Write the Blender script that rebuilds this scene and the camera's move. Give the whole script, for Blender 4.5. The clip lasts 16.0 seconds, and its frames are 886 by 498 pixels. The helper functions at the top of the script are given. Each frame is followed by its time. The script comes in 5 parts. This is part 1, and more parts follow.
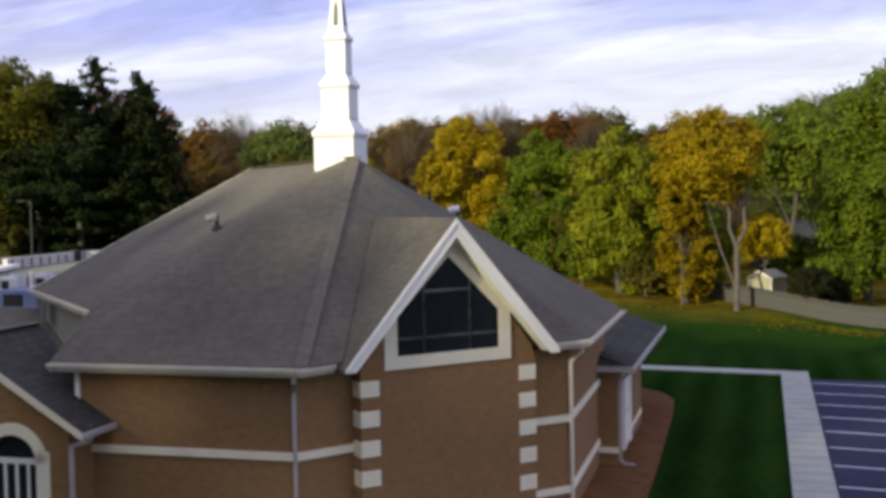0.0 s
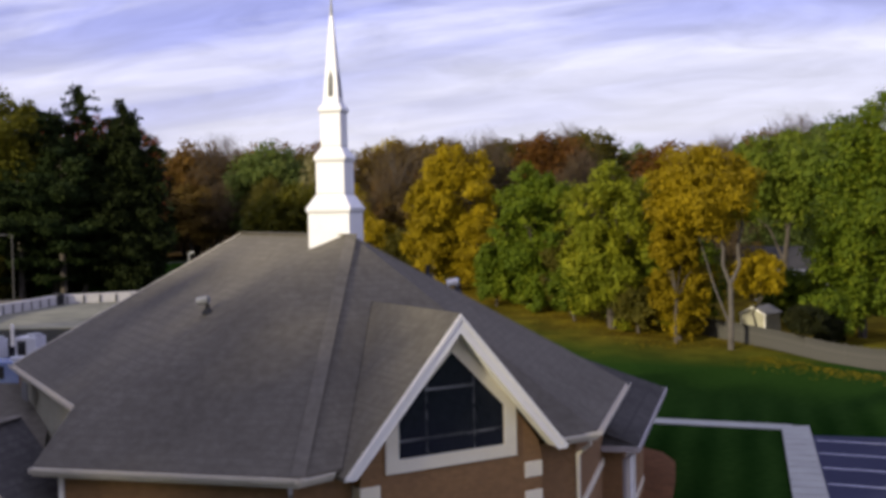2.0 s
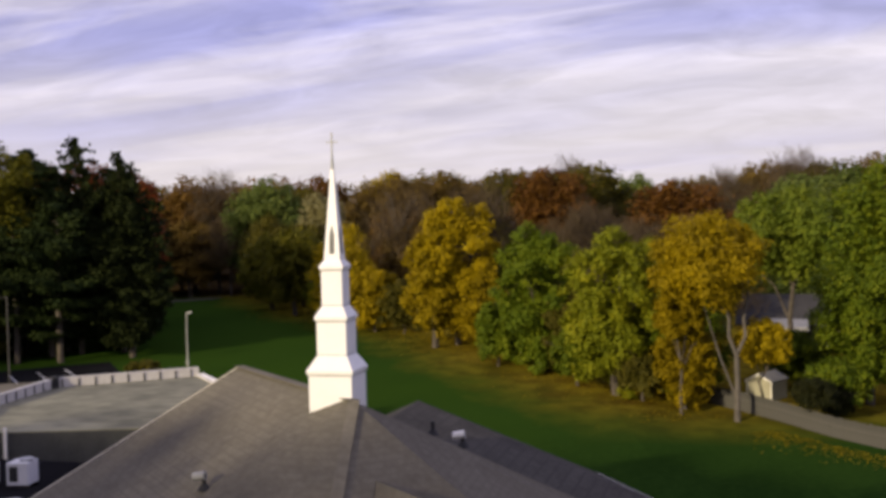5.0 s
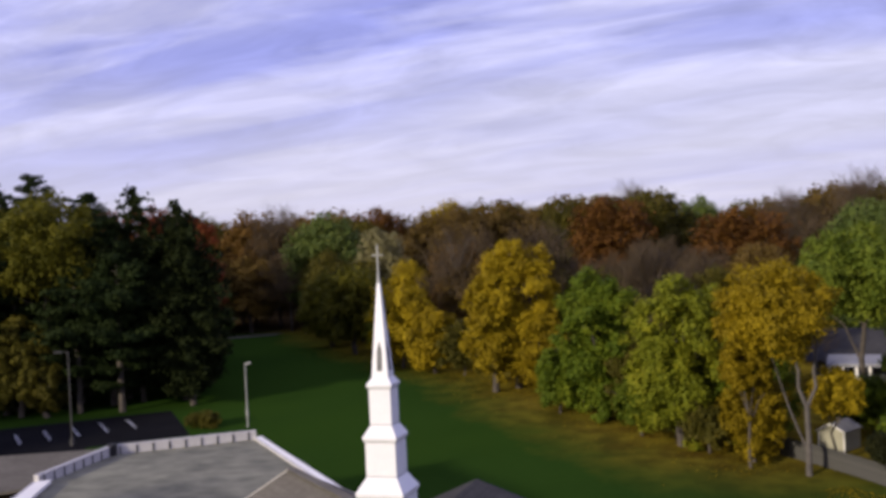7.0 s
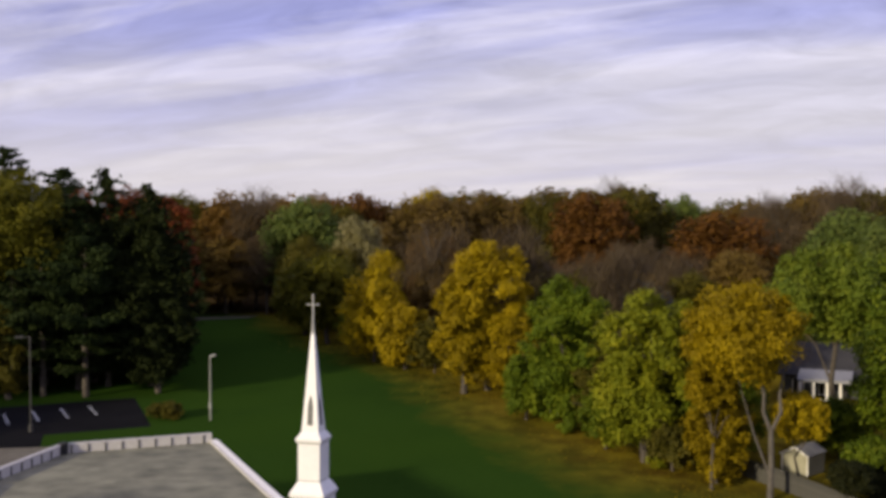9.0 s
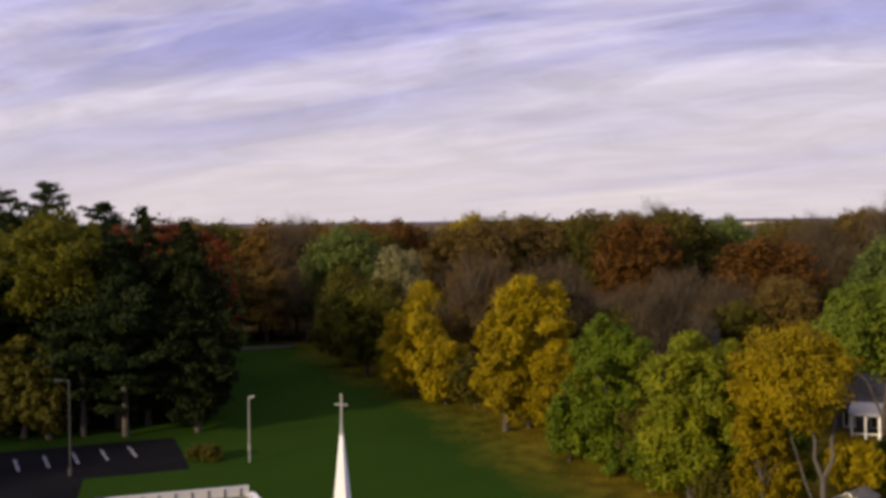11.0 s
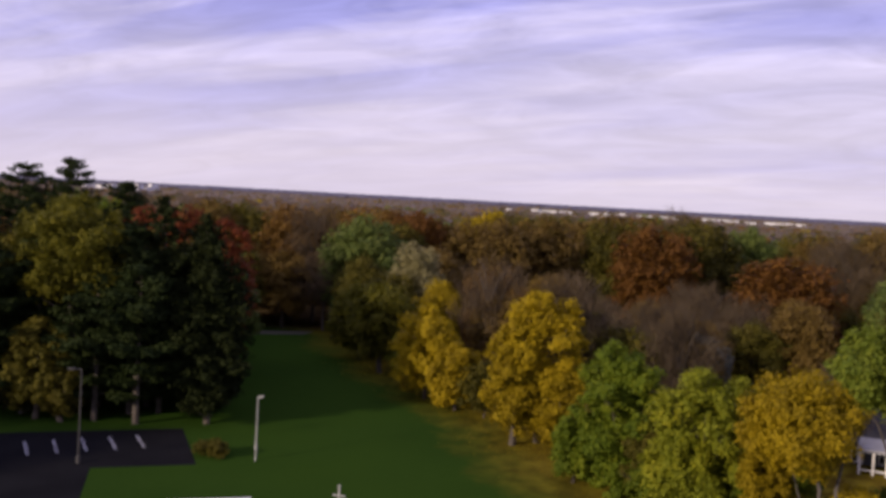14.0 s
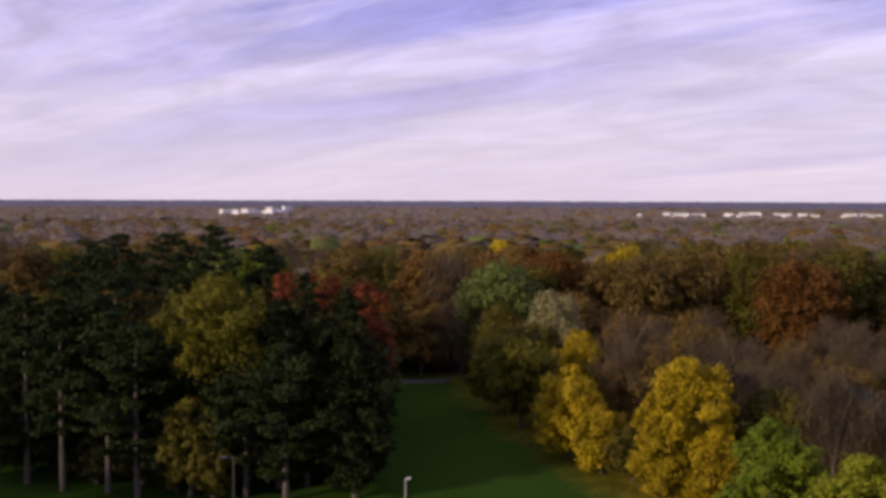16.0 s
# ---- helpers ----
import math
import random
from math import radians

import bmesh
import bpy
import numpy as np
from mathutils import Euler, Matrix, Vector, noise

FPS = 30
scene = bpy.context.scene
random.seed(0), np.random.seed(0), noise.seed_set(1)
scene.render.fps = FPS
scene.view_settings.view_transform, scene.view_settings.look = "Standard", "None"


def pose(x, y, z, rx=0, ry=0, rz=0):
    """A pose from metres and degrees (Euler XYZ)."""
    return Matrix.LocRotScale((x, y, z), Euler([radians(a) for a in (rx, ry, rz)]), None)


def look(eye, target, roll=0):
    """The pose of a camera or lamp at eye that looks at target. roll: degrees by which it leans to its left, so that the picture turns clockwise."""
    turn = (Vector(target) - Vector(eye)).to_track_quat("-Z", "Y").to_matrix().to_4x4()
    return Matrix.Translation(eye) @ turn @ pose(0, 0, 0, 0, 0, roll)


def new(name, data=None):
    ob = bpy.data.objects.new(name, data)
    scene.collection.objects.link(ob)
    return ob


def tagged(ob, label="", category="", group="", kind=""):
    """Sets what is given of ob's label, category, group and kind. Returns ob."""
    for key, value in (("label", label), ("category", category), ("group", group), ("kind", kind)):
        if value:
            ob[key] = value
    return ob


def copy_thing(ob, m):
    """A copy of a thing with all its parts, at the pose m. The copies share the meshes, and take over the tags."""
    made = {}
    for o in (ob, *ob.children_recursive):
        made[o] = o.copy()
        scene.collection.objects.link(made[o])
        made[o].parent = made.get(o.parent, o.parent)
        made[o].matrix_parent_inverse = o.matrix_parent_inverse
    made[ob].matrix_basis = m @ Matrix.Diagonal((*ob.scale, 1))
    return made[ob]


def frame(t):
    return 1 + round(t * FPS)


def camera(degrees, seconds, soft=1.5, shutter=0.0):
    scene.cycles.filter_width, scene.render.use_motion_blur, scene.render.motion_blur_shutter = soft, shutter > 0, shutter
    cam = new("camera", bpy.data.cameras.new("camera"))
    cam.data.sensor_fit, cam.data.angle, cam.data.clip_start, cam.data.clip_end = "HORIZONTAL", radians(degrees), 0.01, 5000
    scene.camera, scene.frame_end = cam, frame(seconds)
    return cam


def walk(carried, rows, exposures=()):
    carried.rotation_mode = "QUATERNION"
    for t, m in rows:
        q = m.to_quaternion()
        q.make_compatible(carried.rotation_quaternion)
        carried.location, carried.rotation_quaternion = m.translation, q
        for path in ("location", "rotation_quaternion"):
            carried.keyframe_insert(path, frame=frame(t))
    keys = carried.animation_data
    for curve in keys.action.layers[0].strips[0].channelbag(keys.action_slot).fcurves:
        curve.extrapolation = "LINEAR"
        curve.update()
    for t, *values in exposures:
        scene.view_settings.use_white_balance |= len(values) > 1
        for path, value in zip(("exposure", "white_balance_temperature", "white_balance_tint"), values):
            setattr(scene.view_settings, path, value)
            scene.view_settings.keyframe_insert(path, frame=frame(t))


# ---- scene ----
cam = camera(42.7, 16.0, soft=3.7)
PATH = [
    (0, (0.079, 1.007, 8.995), (0.076, 3.005, 8.901), -1.0),
    (0.5, (-0.073, 1.418, 9.43), (-0.057, 3.416, 9.346), -1.8),
    (1, (-0.228, 1.753, 9.951), (-0.195, 3.751, 9.869), -1.9),
    (1.5, (-0.29, 2.117, 10.529), (-0.258, 4.115, 10.447), -1.6),
    (2, (-0.352, 2.391, 11.018), (-0.326, 4.389, 10.94), -1.1),
    (2.5, (-0.414, 2.727, 11.679), (-0.387, 4.725, 11.602), -1.0),
    (3, (-0.483, 3.07, 12.357), (-0.445, 5.068, 12.284), -0.9),
    (5.5, (-0.435, 4.108, 16.1), (-0.416, 6.107, 16.047), -1.6),
    (6, (-0.375, 4.513, 16.807), (-0.405, 6.512, 16.78), -2.0),
    (6.5, (-0.261, 4.859, 17.51), (-0.328, 6.858, 17.497), -2.3),
    (7, (-0.056, 5.17, 18.104), (-0.134, 7.168, 18.07), -2.5),
    (7.5, (0.211, 5.266, 18.578), (0.146, 7.264, 18.506), -2.1),
    (8, (0.607, 5.621, 19.064), (0.568, 7.619, 18.971), -1.0),
    (10.5, (1.456, 7.624, 21.662), (1.372, 9.621, 21.62), 1.1),
    (11, (1.391, 7.94, 22.145), (1.261, 9.935, 22.094), -0.6),
    (11.5, (1.432, 8.195, 22.595), (1.281, 10.189, 22.549), -1.0),
    (12, (1.549, 8.281, 23.147), (1.407, 10.276, 23.107), -0.0),
    (12.5, (1.721, 8.307, 23.571), (1.601, 10.303, 23.537), 1.7),
    (13, (1.799, 8.362, 24.097), (1.684, 10.358, 24.055), 3.3),
    (13.5, (1.755, 8.172, 24.634), (1.621, 10.166, 24.564), 3.5),
    (14, (1.592, 8.128, 25.247), (1.425, 10.119, 25.154), 3.1),
    (14.5, (1.511, 8.227, 25.999), (1.295, 10.213, 25.904), 2.6),
    (15, (1.203, 8.255, 27.573), (0.929, 10.234, 27.479), 2.5),
    (15.5, (0.962, 8.474, 29.234), (0.621, 10.443, 29.148), 1.9),
    (16, (0.575, 9.037, 31.469), (0.181, 10.995, 31.377), 0.2),
]
EXPOSURES = [
    (0, 0.42, 6600, -3), (0.5, 0.35, 6350, 2), (3, 0.2, 6500, 5), (5.5, 0.06, 7250, 7), (6.2, 0.0, 6800, 11), (7, 0.0, 6050, 12), (8, 0.0, 6950, 4),
    (10.5, -0.06, 6550, 8), (11, -0.08, 7150, 10), (11.5, -0.05, 7250, 14), (12, -0.05, 7350, 12), (12.5, -0.06, 6850, 12), (13, -0.04, 6800, 15), (13.5, -0.06, 6720, 18), (14.5, 0.02, 6150, 23), (15, 0.03, 5900, 27), (15.5, 0.04, 5820, 31), (16, 0.0, 6600, 23),
]
walk(cam, [(t, look(eye, target, roll)) for t, eye, target, roll in PATH], EXPOSURES)

# ---------------------------------------------------------------- world and light
SUN_FROM = Vector((-0.67, -0.67, 0.27)).normalized()


def build_world():
    world = bpy.data.worlds.new("autumn_sky")
    scene.world = world
    world.use_nodes = True
    nt = world.node_tree
    nt.nodes.clear()
    N = nt.nodes.new
    L = nt.links.new
    out, bg = N("ShaderNodeOutputWorld"), N("ShaderNodeBackground")
    bg.inputs["Strength"].default_value = 0.1
    sky = N("ShaderNodeTexSky")
    sky.sky_type = "NISHITA"
    sky.sun_disc = False
    sky.sun_elevation = math.asin(SUN_FROM.z)
    sky.sun_rotation = math.atan2(SUN_FROM.x, SUN_FROM.y)
    sky.air_density, sky.dust_density = 1.0, 1.0
    co = N("ShaderNodeTexCoord")
    sep = N("ShaderNodeSeparateXYZ")
    L(co.outputs["Generated"], sep.inputs[0])
    lift = N("ShaderNodeMath"); lift.operation = "MAXIMUM"; lift.inputs[1].default_value = 0.0
    L(sep.outputs["Z"], lift.inputs[0])
    den = N("ShaderNodeMath"); den.operation = "ADD"; den.inputs[1].default_value = 0.20
    L(lift.outputs[0], den.inputs[0])
    dx = N("ShaderNodeMath"); dx.operation = "DIVIDE"
    dy = N("ShaderNodeMath"); dy.operation = "DIVIDE"
    L(sep.outputs["X"], dx.inputs[0]); L(den.outputs[0], dx.inputs[1])
    L(sep.outputs["Y"], dy.inputs[0]); L(den.outputs[0], dy.inputs[1])
    comb = N("ShaderNodeCombineXYZ")
    L(dx.outputs[0], comb.inputs["X"]); L(dy.outputs[0], comb.inputs["Y"])
    mp = N("ShaderNodeMapping")
    mp.vector_type = "TEXTURE"
    mp.inputs["Rotation"].default_value = (0, 0, radians(-22))
    mp.inputs["Scale"].default_value = (2.90, 0.74, 1)
    L(comb.outputs[0], mp.inputs["Vector"])
    n1 = N("ShaderNodeTexNoise"); n1.inputs["Scale"].default_value = 1.15; n1.inputs["Detail"].default_value = 7; n1.inputs["Roughness"].default_value = 0.58
    n1.inputs["Distortion"].default_value = 0.35
    L(mp.outputs[0], n1.inputs["Vector"])
    mp2 = N("ShaderNodeMapping")
    mp2.inputs["Location"].default_value = (3.1, 1.7, 0)
    mp2.vector_type = "TEXTURE"
    mp2.inputs["Rotation"].default_value = (0, 0, radians(-25))
    mp2.inputs["Scale"].default_value = (2.20, 0.80, 1)
    L(comb.outputs[0], mp2.inputs["Vector"])
    n2 = N("ShaderNodeTexNoise"); n2.inputs["Scale"].default_value = 0.8; n2.inputs["Detail"].default_value = 3
    L(mp2.outputs[0], n2.inputs["Vector"])
    r1 = N("ShaderNodeValToRGB")
    r1.color_ramp.elements[0].position, r1.color_ramp.elements[1].position = 0.48, 0.70
    L(n1.outputs["Fac"], r1.inputs["Fac"])
    tone = N("ShaderNodeValToRGB")
    e = tone.color_ramp.elements
    e[0].position, e[1].position = 0.38, 0.62
    e[0].color, e[1].color = (3.9, 3.95, 8.2, 1), (6.6, 6.3, 8.7, 1)
    L(n2.outputs["Fac"], tone.inputs["Fac"])
    bright = N("ShaderNodeMix"); bright.data_type = "RGBA"; bright.inputs["B"].default_value = (9.3, 8.7, 10.5, 1)
    L(r1.outputs["Color"], bright.inputs["Factor"]); L(tone.outputs["Color"], bright.inputs["A"])
    mp3 = N("ShaderNodeMapping")
    mp3.vector_type = "TEXTURE"
    mp3.inputs["Rotation"].default_value = (0, 0, radians(-18))
    mp3.inputs["Scale"].default_value = (0.62, 0.36, 1)
    L(comb.outputs[0], mp3.inputs["Vector"])
    n3 = N("ShaderNodeTexNoise"); n3.inputs["Scale"].default_value = 1.6; n3.inputs["Detail"].default_value = 6; n3.inputs["Roughness"].default_value = 0.6; n3.inputs["Distortion"].default_value = 0.8
    L(mp3.outputs[0], n3.inputs["Vector"])
    r3 = N("ShaderNodeMapRange"); r3.inputs["From Min"].default_value, r3.inputs["From Max"].default_value = 0.35, 0.7
    r3.inputs["To Min"].default_value, r3.inputs["To Max"].default_value = 0.82, 1.18
    L(n3.outputs["Fac"], r3.inputs["Value"])
    fine = N("ShaderNodeVectorMath"); fine.operation = "SCALE"
    L(bright.outputs["Result"], fine.inputs[0]); L(r3.outputs[0], fine.inputs["Scale"])
    low = N("ShaderNodeMapRange")
    low.inputs["From Min"].default_value, low.inputs["From Max"].default_value = 0.0, 0.16
    low.inputs["To Min"].default_value, low.inputs["To Max"].default_value = 0.8, 0.0
    L(lift.outputs[0], low.inputs["Value"])
    rim = N("ShaderNodeMix"); rim.data_type = "RGBA"; rim.inputs["B"].default_value = (8.0, 7.4, 8.1, 1)
    L(low.outputs[0], rim.inputs["Factor"]); L(fine.outputs[0], rim.inputs["A"])
    mix = N("ShaderNodeMix"); mix.data_type = "RGBA"
    mix.inputs["Factor"].default_value = 0.92
    L(sky.outputs["Color"], mix.inputs["A"]); L(rim.outputs["Result"], mix.inputs["B"])
    L(mix.outputs["Result"], bg.inputs["Color"]); L(bg.outputs[0], out.inputs["Surface"])
    lamp = bpy.data.lights.new("sun", "SUN")
    lamp.energy, lamp.angle, lamp.color = 4.4, radians(3), (1.0, 0.86, 0.66)
    sun = new("sun", lamp)
    sun.matrix_world = look(SUN_FROM * 100, (0, 0, 0))


build_world()


# ---------------------------------------------------------------- materials
def mat(name, dark, light, rough=0.8, scale=4.0, fine=40.0, bump=0.2, metal=0.0, mix_random=0.0, spec=0.3):
    """Two tones mixed by coarse and fine noise at real size, with a little relief."""
    m = bpy.data.materials.new(name)
    m.use_nodes = True
    nt = m.node_tree
    b = nt.nodes["Principled BSDF"]
    b.inputs["Roughness"].default_value, b.inputs["Metallic"].default_value = rough, metal
    b.inputs["Specular IOR Level"].default_value = spec
    co = nt.nodes.new("ShaderNodeTexCoord")
    a, f = nt.nodes.new("ShaderNodeTexNoise"), nt.nodes.new("ShaderNodeTexNoise")
    a.inputs["Scale"].default_value, f.inputs["Scale"].default_value = scale, fine
    a.inputs["Detail"].default_value, f.inputs["Detail"].default_value = 5, 3
    for n in (a, f):
        nt.links.new(co.outputs["Object"], n.inputs["Vector"])
    s = nt.nodes.new("ShaderNodeMath"); s.operation = "ADD"
    h = nt.nodes.new("ShaderNodeMath"); h.operation = "MULTIPLY"; h.inputs[1].default_value = 0.5
    nt.links.new(a.outputs["Fac"], s.inputs[0]); nt.links.new(f.outputs["Fac"], s.inputs[1]); nt.links.new(s.outputs[0], h.inputs[0])
    r = nt.nodes.new("ShaderNodeMapRange"); r.inputs["From Min"].default_value, r.inputs["From Max"].default_value = 0.36, 0.64
    nt.links.new(h.outputs[0], r.inputs["Value"])
    c = nt.nodes.new("ShaderNodeMix"); c.data_type = "RGBA"
    c.inputs["A"].default_value, c.inputs["B"].default_value = (*dark, 1), (*light, 1)
    nt.links.new(r.outputs[0], c.inputs["Factor"])
    nt.links.new(c.outputs["Result"], b.inputs["Base Color"])
    if bump:
        bp = nt.nodes.new("ShaderNodeBump"); bp.inputs["Strength"].default_value = bump; bp.inputs["Distance"].default_value = 0.02
        nt.links.new(f.outputs["Fac"], bp.inputs["Height"]); nt.links.new(bp.outputs[0], b.inputs["Normal"])
    return m


def leaf_mat(name, tones, rough=0.65, through_light=0.38, spec=0.12):
    """Leaves: every leaf takes its own tone; some light passes through."""
    m = bpy.data.materials.new(name)
    m.use_nodes = True
    nt = m.node_tree
    b, out = nt.nodes["Principled BSDF"], nt.nodes["Material Output"]
    g = nt.nodes.new("ShaderNodeNewGeometry")
    r = nt.nodes.new("ShaderNodeValToRGB")
    el = r.color_ramp.elements
    while len(el) < len(tones):
        el.new(0.5)
    for k, tone in enumerate(tones):
        el[k].position, el[k].color = k / max(1, len(tones) - 1), (*tone, 1)
    co = nt.nodes.new("ShaderNodeTexCoord")
    n = nt.nodes.new("ShaderNodeTexNoise"); n.inputs["Scale"].default_value = 0.35; n.inputs["Detail"].default_value = 2
    nt.links.new(co.outputs["Object"], n.inputs["Vector"])
    w = nt.nodes.new("ShaderNodeMapRange"); w.inputs["From Min"].default_value, w.inputs["From Max"].default_value = 0.3, 0.7
    nt.links.new(n.outputs["Fac"], w.inputs["Value"])
    mx = nt.nodes.new("ShaderNodeMix"); mx.inputs["Factor"].default_value = 0.5
    nt.links.new(g.outputs["Random Per Island"], mx.inputs["A"]); nt.links.new(w.outputs[0], mx.inputs["B"])
    nt.links.new(mx.outputs["Result"], r.inputs["Fac"])
    info = nt.nodes.new("ShaderNodeObjectInfo")
    hs = nt.nodes.new("ShaderNodeHueSaturation")
    vr = nt.nodes.new("ShaderNodeMapRange"); vr.inputs["To Min"].default_value, vr.inputs["To Max"].default_value = 0.85, 1.15
    nt.links.new(info.outputs["Random"], vr.inputs["Value"]); nt.links.new(vr.outputs[0], hs.inputs["Value"])
    nt.links.new(r.outputs["Color"], hs.inputs["Color"]); nt.links.new(hs.outputs[0], b.inputs["Base Color"])
    b.inputs["Roughness"].default_value = rough
    b.inputs["Specular IOR Level"].default_value = spec
    t = nt.nodes.new("ShaderNodeBsdfTranslucent")
    nt.links.new(hs.outputs[0], t.inputs["Color"])
    ms = nt.nodes.new("ShaderNodeMixShader"); ms.inputs[0].default_value = through_light
    nt.links.new(b.outputs[0], ms.inputs[1]); nt.links.new(t.outputs[0], ms.inputs[2]); nt.links.new(ms.outputs[0], out.inputs["Surface"])
    return m


def courses(m, mortar, thick=0.06, row=0.0677, width=0.203, lo=0.78):
    """Brick courses over a two-tone material, by a Brick Texture in object space (u along the wall in x+y, v in z)."""
    nt = m.node_tree
    b = nt.nodes["Principled BSDF"]
    src = b.inputs["Base Color"].links[0].from_socket
    co = nt.nodes.new("ShaderNodeTexCoord")
    sp = nt.nodes.new("ShaderNodeSeparateXYZ"); nt.links.new(co.outputs["Object"], sp.inputs[0])
    ad = nt.nodes.new("ShaderNodeMath"); ad.operation = "ADD"
    nt.links.new(sp.outputs["X"], ad.inputs[0]); nt.links.new(sp.outputs["Y"], ad.inputs[1])
    cb = nt.nodes.new("ShaderNodeCombineXYZ"); nt.links.new(ad.outputs[0], cb.inputs["X"]); nt.links.new(sp.outputs["Z"], cb.inputs["Y"])
    br = nt.nodes.new("ShaderNodeTexBrick")
    br.inputs["Scale"].default_value = 1.0
    br.inputs["Brick Width"].default_value, br.inputs["Row Height"].default_value = width, row
    br.inputs["Mortar Size"].default_value = row * thick * 1.6
    br.inputs["Color1"].default_value, br.inputs["Color2"].default_value = (lo, lo, lo, 1), (2 - lo, 2 - lo, 2 - lo, 1)
    nt.links.new(cb.outputs[0], br.inputs["Vector"])
    mu = nt.nodes.new("ShaderNodeMix"); mu.data_type = "RGBA"; mu.blend_type = "MULTIPLY"; mu.inputs["Factor"].default_value = 1
    nt.links.new(src, mu.inputs["A"]); nt.links.new(br.outputs["Color"], mu.inputs["B"])
    mo = nt.nodes.new("ShaderNodeMix"); mo.data_type = "RGBA"; mo.inputs["B"].default_value = (*mortar, 1)
    nt.links.new(br.outputs["Fac"], mo.inputs["Factor"]); nt.links.new(mu.outputs["Result"], mo.inputs["A"])
    nt.links.new(mo.outputs["Result"], b.inputs["Base Color"])
    return m


BRICK = courses(mat("brown_brick", (0.225, 0.124, 0.052), (0.275, 0.155, 0.066), 0.9, 0.35, 5, 0.2), (0.225, 0.140, 0.072), lo=0.91)
SHINGLE = courses(mat("asphalt_shingle", (0.104, 0.093, 0.072), (0.158, 0.142, 0.111), 0.95, 0.35, 4, 0.35, spec=0.08), (0.118, 0.106, 0.082), 0.04, 0.14, 0.3, 0.975)
SHINGLE_CAP = mat("shingle_cap", (0.118, 0.106, 0.083), (0.172, 0.155, 0.122), 0.95, 0.8, 5, 0.2, spec=0.08)
# dark shingle of the entrance wing; also carries the rear wing's shade
SHINGLE_DARK = courses(mat("dark_and_shaded_shingle", (0.046, 0.043, 0.038), (0.076, 0.071, 0.063), 0.95, 0.5, 4, 0.3, spec=0.08), (0.050, 0.047, 0.042), 0.05, 0.14, 0.3, 0.93)
STONE = mat("cream_cast_stone", (0.76, 0.69, 0.51), (0.84, 0.78, 0.60), 0.85, 2, 30, 0.15)
TRIM = mat("white_trim", (0.82, 0.79, 0.71), (0.88, 0.85, 0.78), 0.5, 1.5, 25, 0.03)
GUTTER = mat("cream_gutter_metal", (0.62, 0.56, 0.43), (0.72, 0.66, 0.52), 0.45, 2, 20, 0.03)
SPOUT = mat("grey_downspout_metal", (0.36, 0.33, 0.32), (0.46, 0.43, 0.41), 0.45, 2, 20, 0.03)
STEEPLE = mat("steeple_white_panel", (0.72, 0.71, 0.70), (0.79, 0.78, 0.76), 0.45, 0.8, 12, 0.03)
LOUVRE = mat("louvre_grey", (0.10, 0.10, 0.095), (0.17, 0.17, 0.16), 0.7, 3, 30, 0.1)
GLASS = mat("dark_tinted_glass", (0.012, 0.014, 0.018), (0.022, 0.024, 0.030), 0.12, 0.8, 6, 0.0, spec=0.5)
# wall colour darkened to hold the shade on the hall's front
HALL_WALL = mat("shade_dark_hall_wall", (0.045, 0.047, 0.045), (0.07, 0.072, 0.068), 0.85, 1.5, 12, 0.15)
GRAVEL = mat("pale_gravel", (0.06, 0.058, 0.045), (0.11, 0.10, 0.08), 0.95, 0.5, 6, 0.4, spec=0.05)
MUNTIN = mat("bronze_grey_muntin", (0.24, 0.24, 0.23), (0.32, 0.32, 0.31), 0.5, 3, 30, 0.05)
VENT_DARK = mat("black_rubber_vent", (0.015, 0.015, 0.016), (0.03, 0.03, 0.03), 0.7, 5, 40)
VENT_TIN = mat("galvanised_vent", (0.45, 0.46, 0.48), (0.62, 0.63, 0.66), 0.35, 4, 30, 0.1, metal=0.6)
CONCRETE = mat("pale_concrete", (0.31, 0.31, 0.27), (0.40, 0.40, 0.345), 0.9, 0.8, 14, 0.2)
ASPHALT = mat("blue_black_asphalt", (0.026, 0.028, 0.055), (0.040, 0.042, 0.076), 0.85, 0.25, 18, 0.25, spec=0.1)
ASPHALT_OLD = mat("dark_sealed_asphalt", (0.009, 0.009, 0.010), (0.015, 0.015, 0.016), 0.95, 0.2, 16, 0.25, spec=0.0)
PAINT = mat("white_road_paint", (0.50, 0.50, 0.54), (0.68, 0.68, 0.72), 0.7, 1.5, 14, 0.1)
MEMBRANE = mat("stained_flat_roof", (0.105, 0.103, 0.070), (0.255, 0.245, 0.165), 0.9, 0.16, 0.8, 0.15)
PARAPET = mat("pale_parapet_metal", (0.42, 0.40, 0.38), (0.54, 0.52, 0.49), 0.6, 1.2, 12, 0.05)
MULCH = mat("brown_mulch", (0.10, 0.046, 0.018), (0.19, 0.090, 0.038), 0.95, 1.2, 9, 0.6, spec=0.1)
FENCE = mat("weathered_fence_wood", (0.050, 0.048, 0.042), (0.098, 0.093, 0.080), 0.9, 1.2, 10, 0.3)
BARK = mat("grey_brown_bark", (0.050, 0.042, 0.034), (0.105, 0.088, 0.070), 0.95, 2, 12, 0.6)
BARK_PALE = mat("pale_grey_bark", (0.062, 0.054, 0.046), (0.125, 0.110, 0.092), 0.95, 2, 12, 0.5)
POLE = mat("grey_metal_pole", (0.26, 0.26, 0.24), (0.36, 0.36, 0.33), 0.5, 2, 20, 0.05)
POLE_DARK = mat("dark_bronze_pole", (0.045, 0.043, 0.042), (0.07, 0.066, 0.062), 0.5, 2, 20, 0.05)
SIDING = mat("pale_yellow_siding", (0.27, 0.255, 0.18), (0.34, 0.32, 0.23), 0.7, 1.5, 10, 0.1)
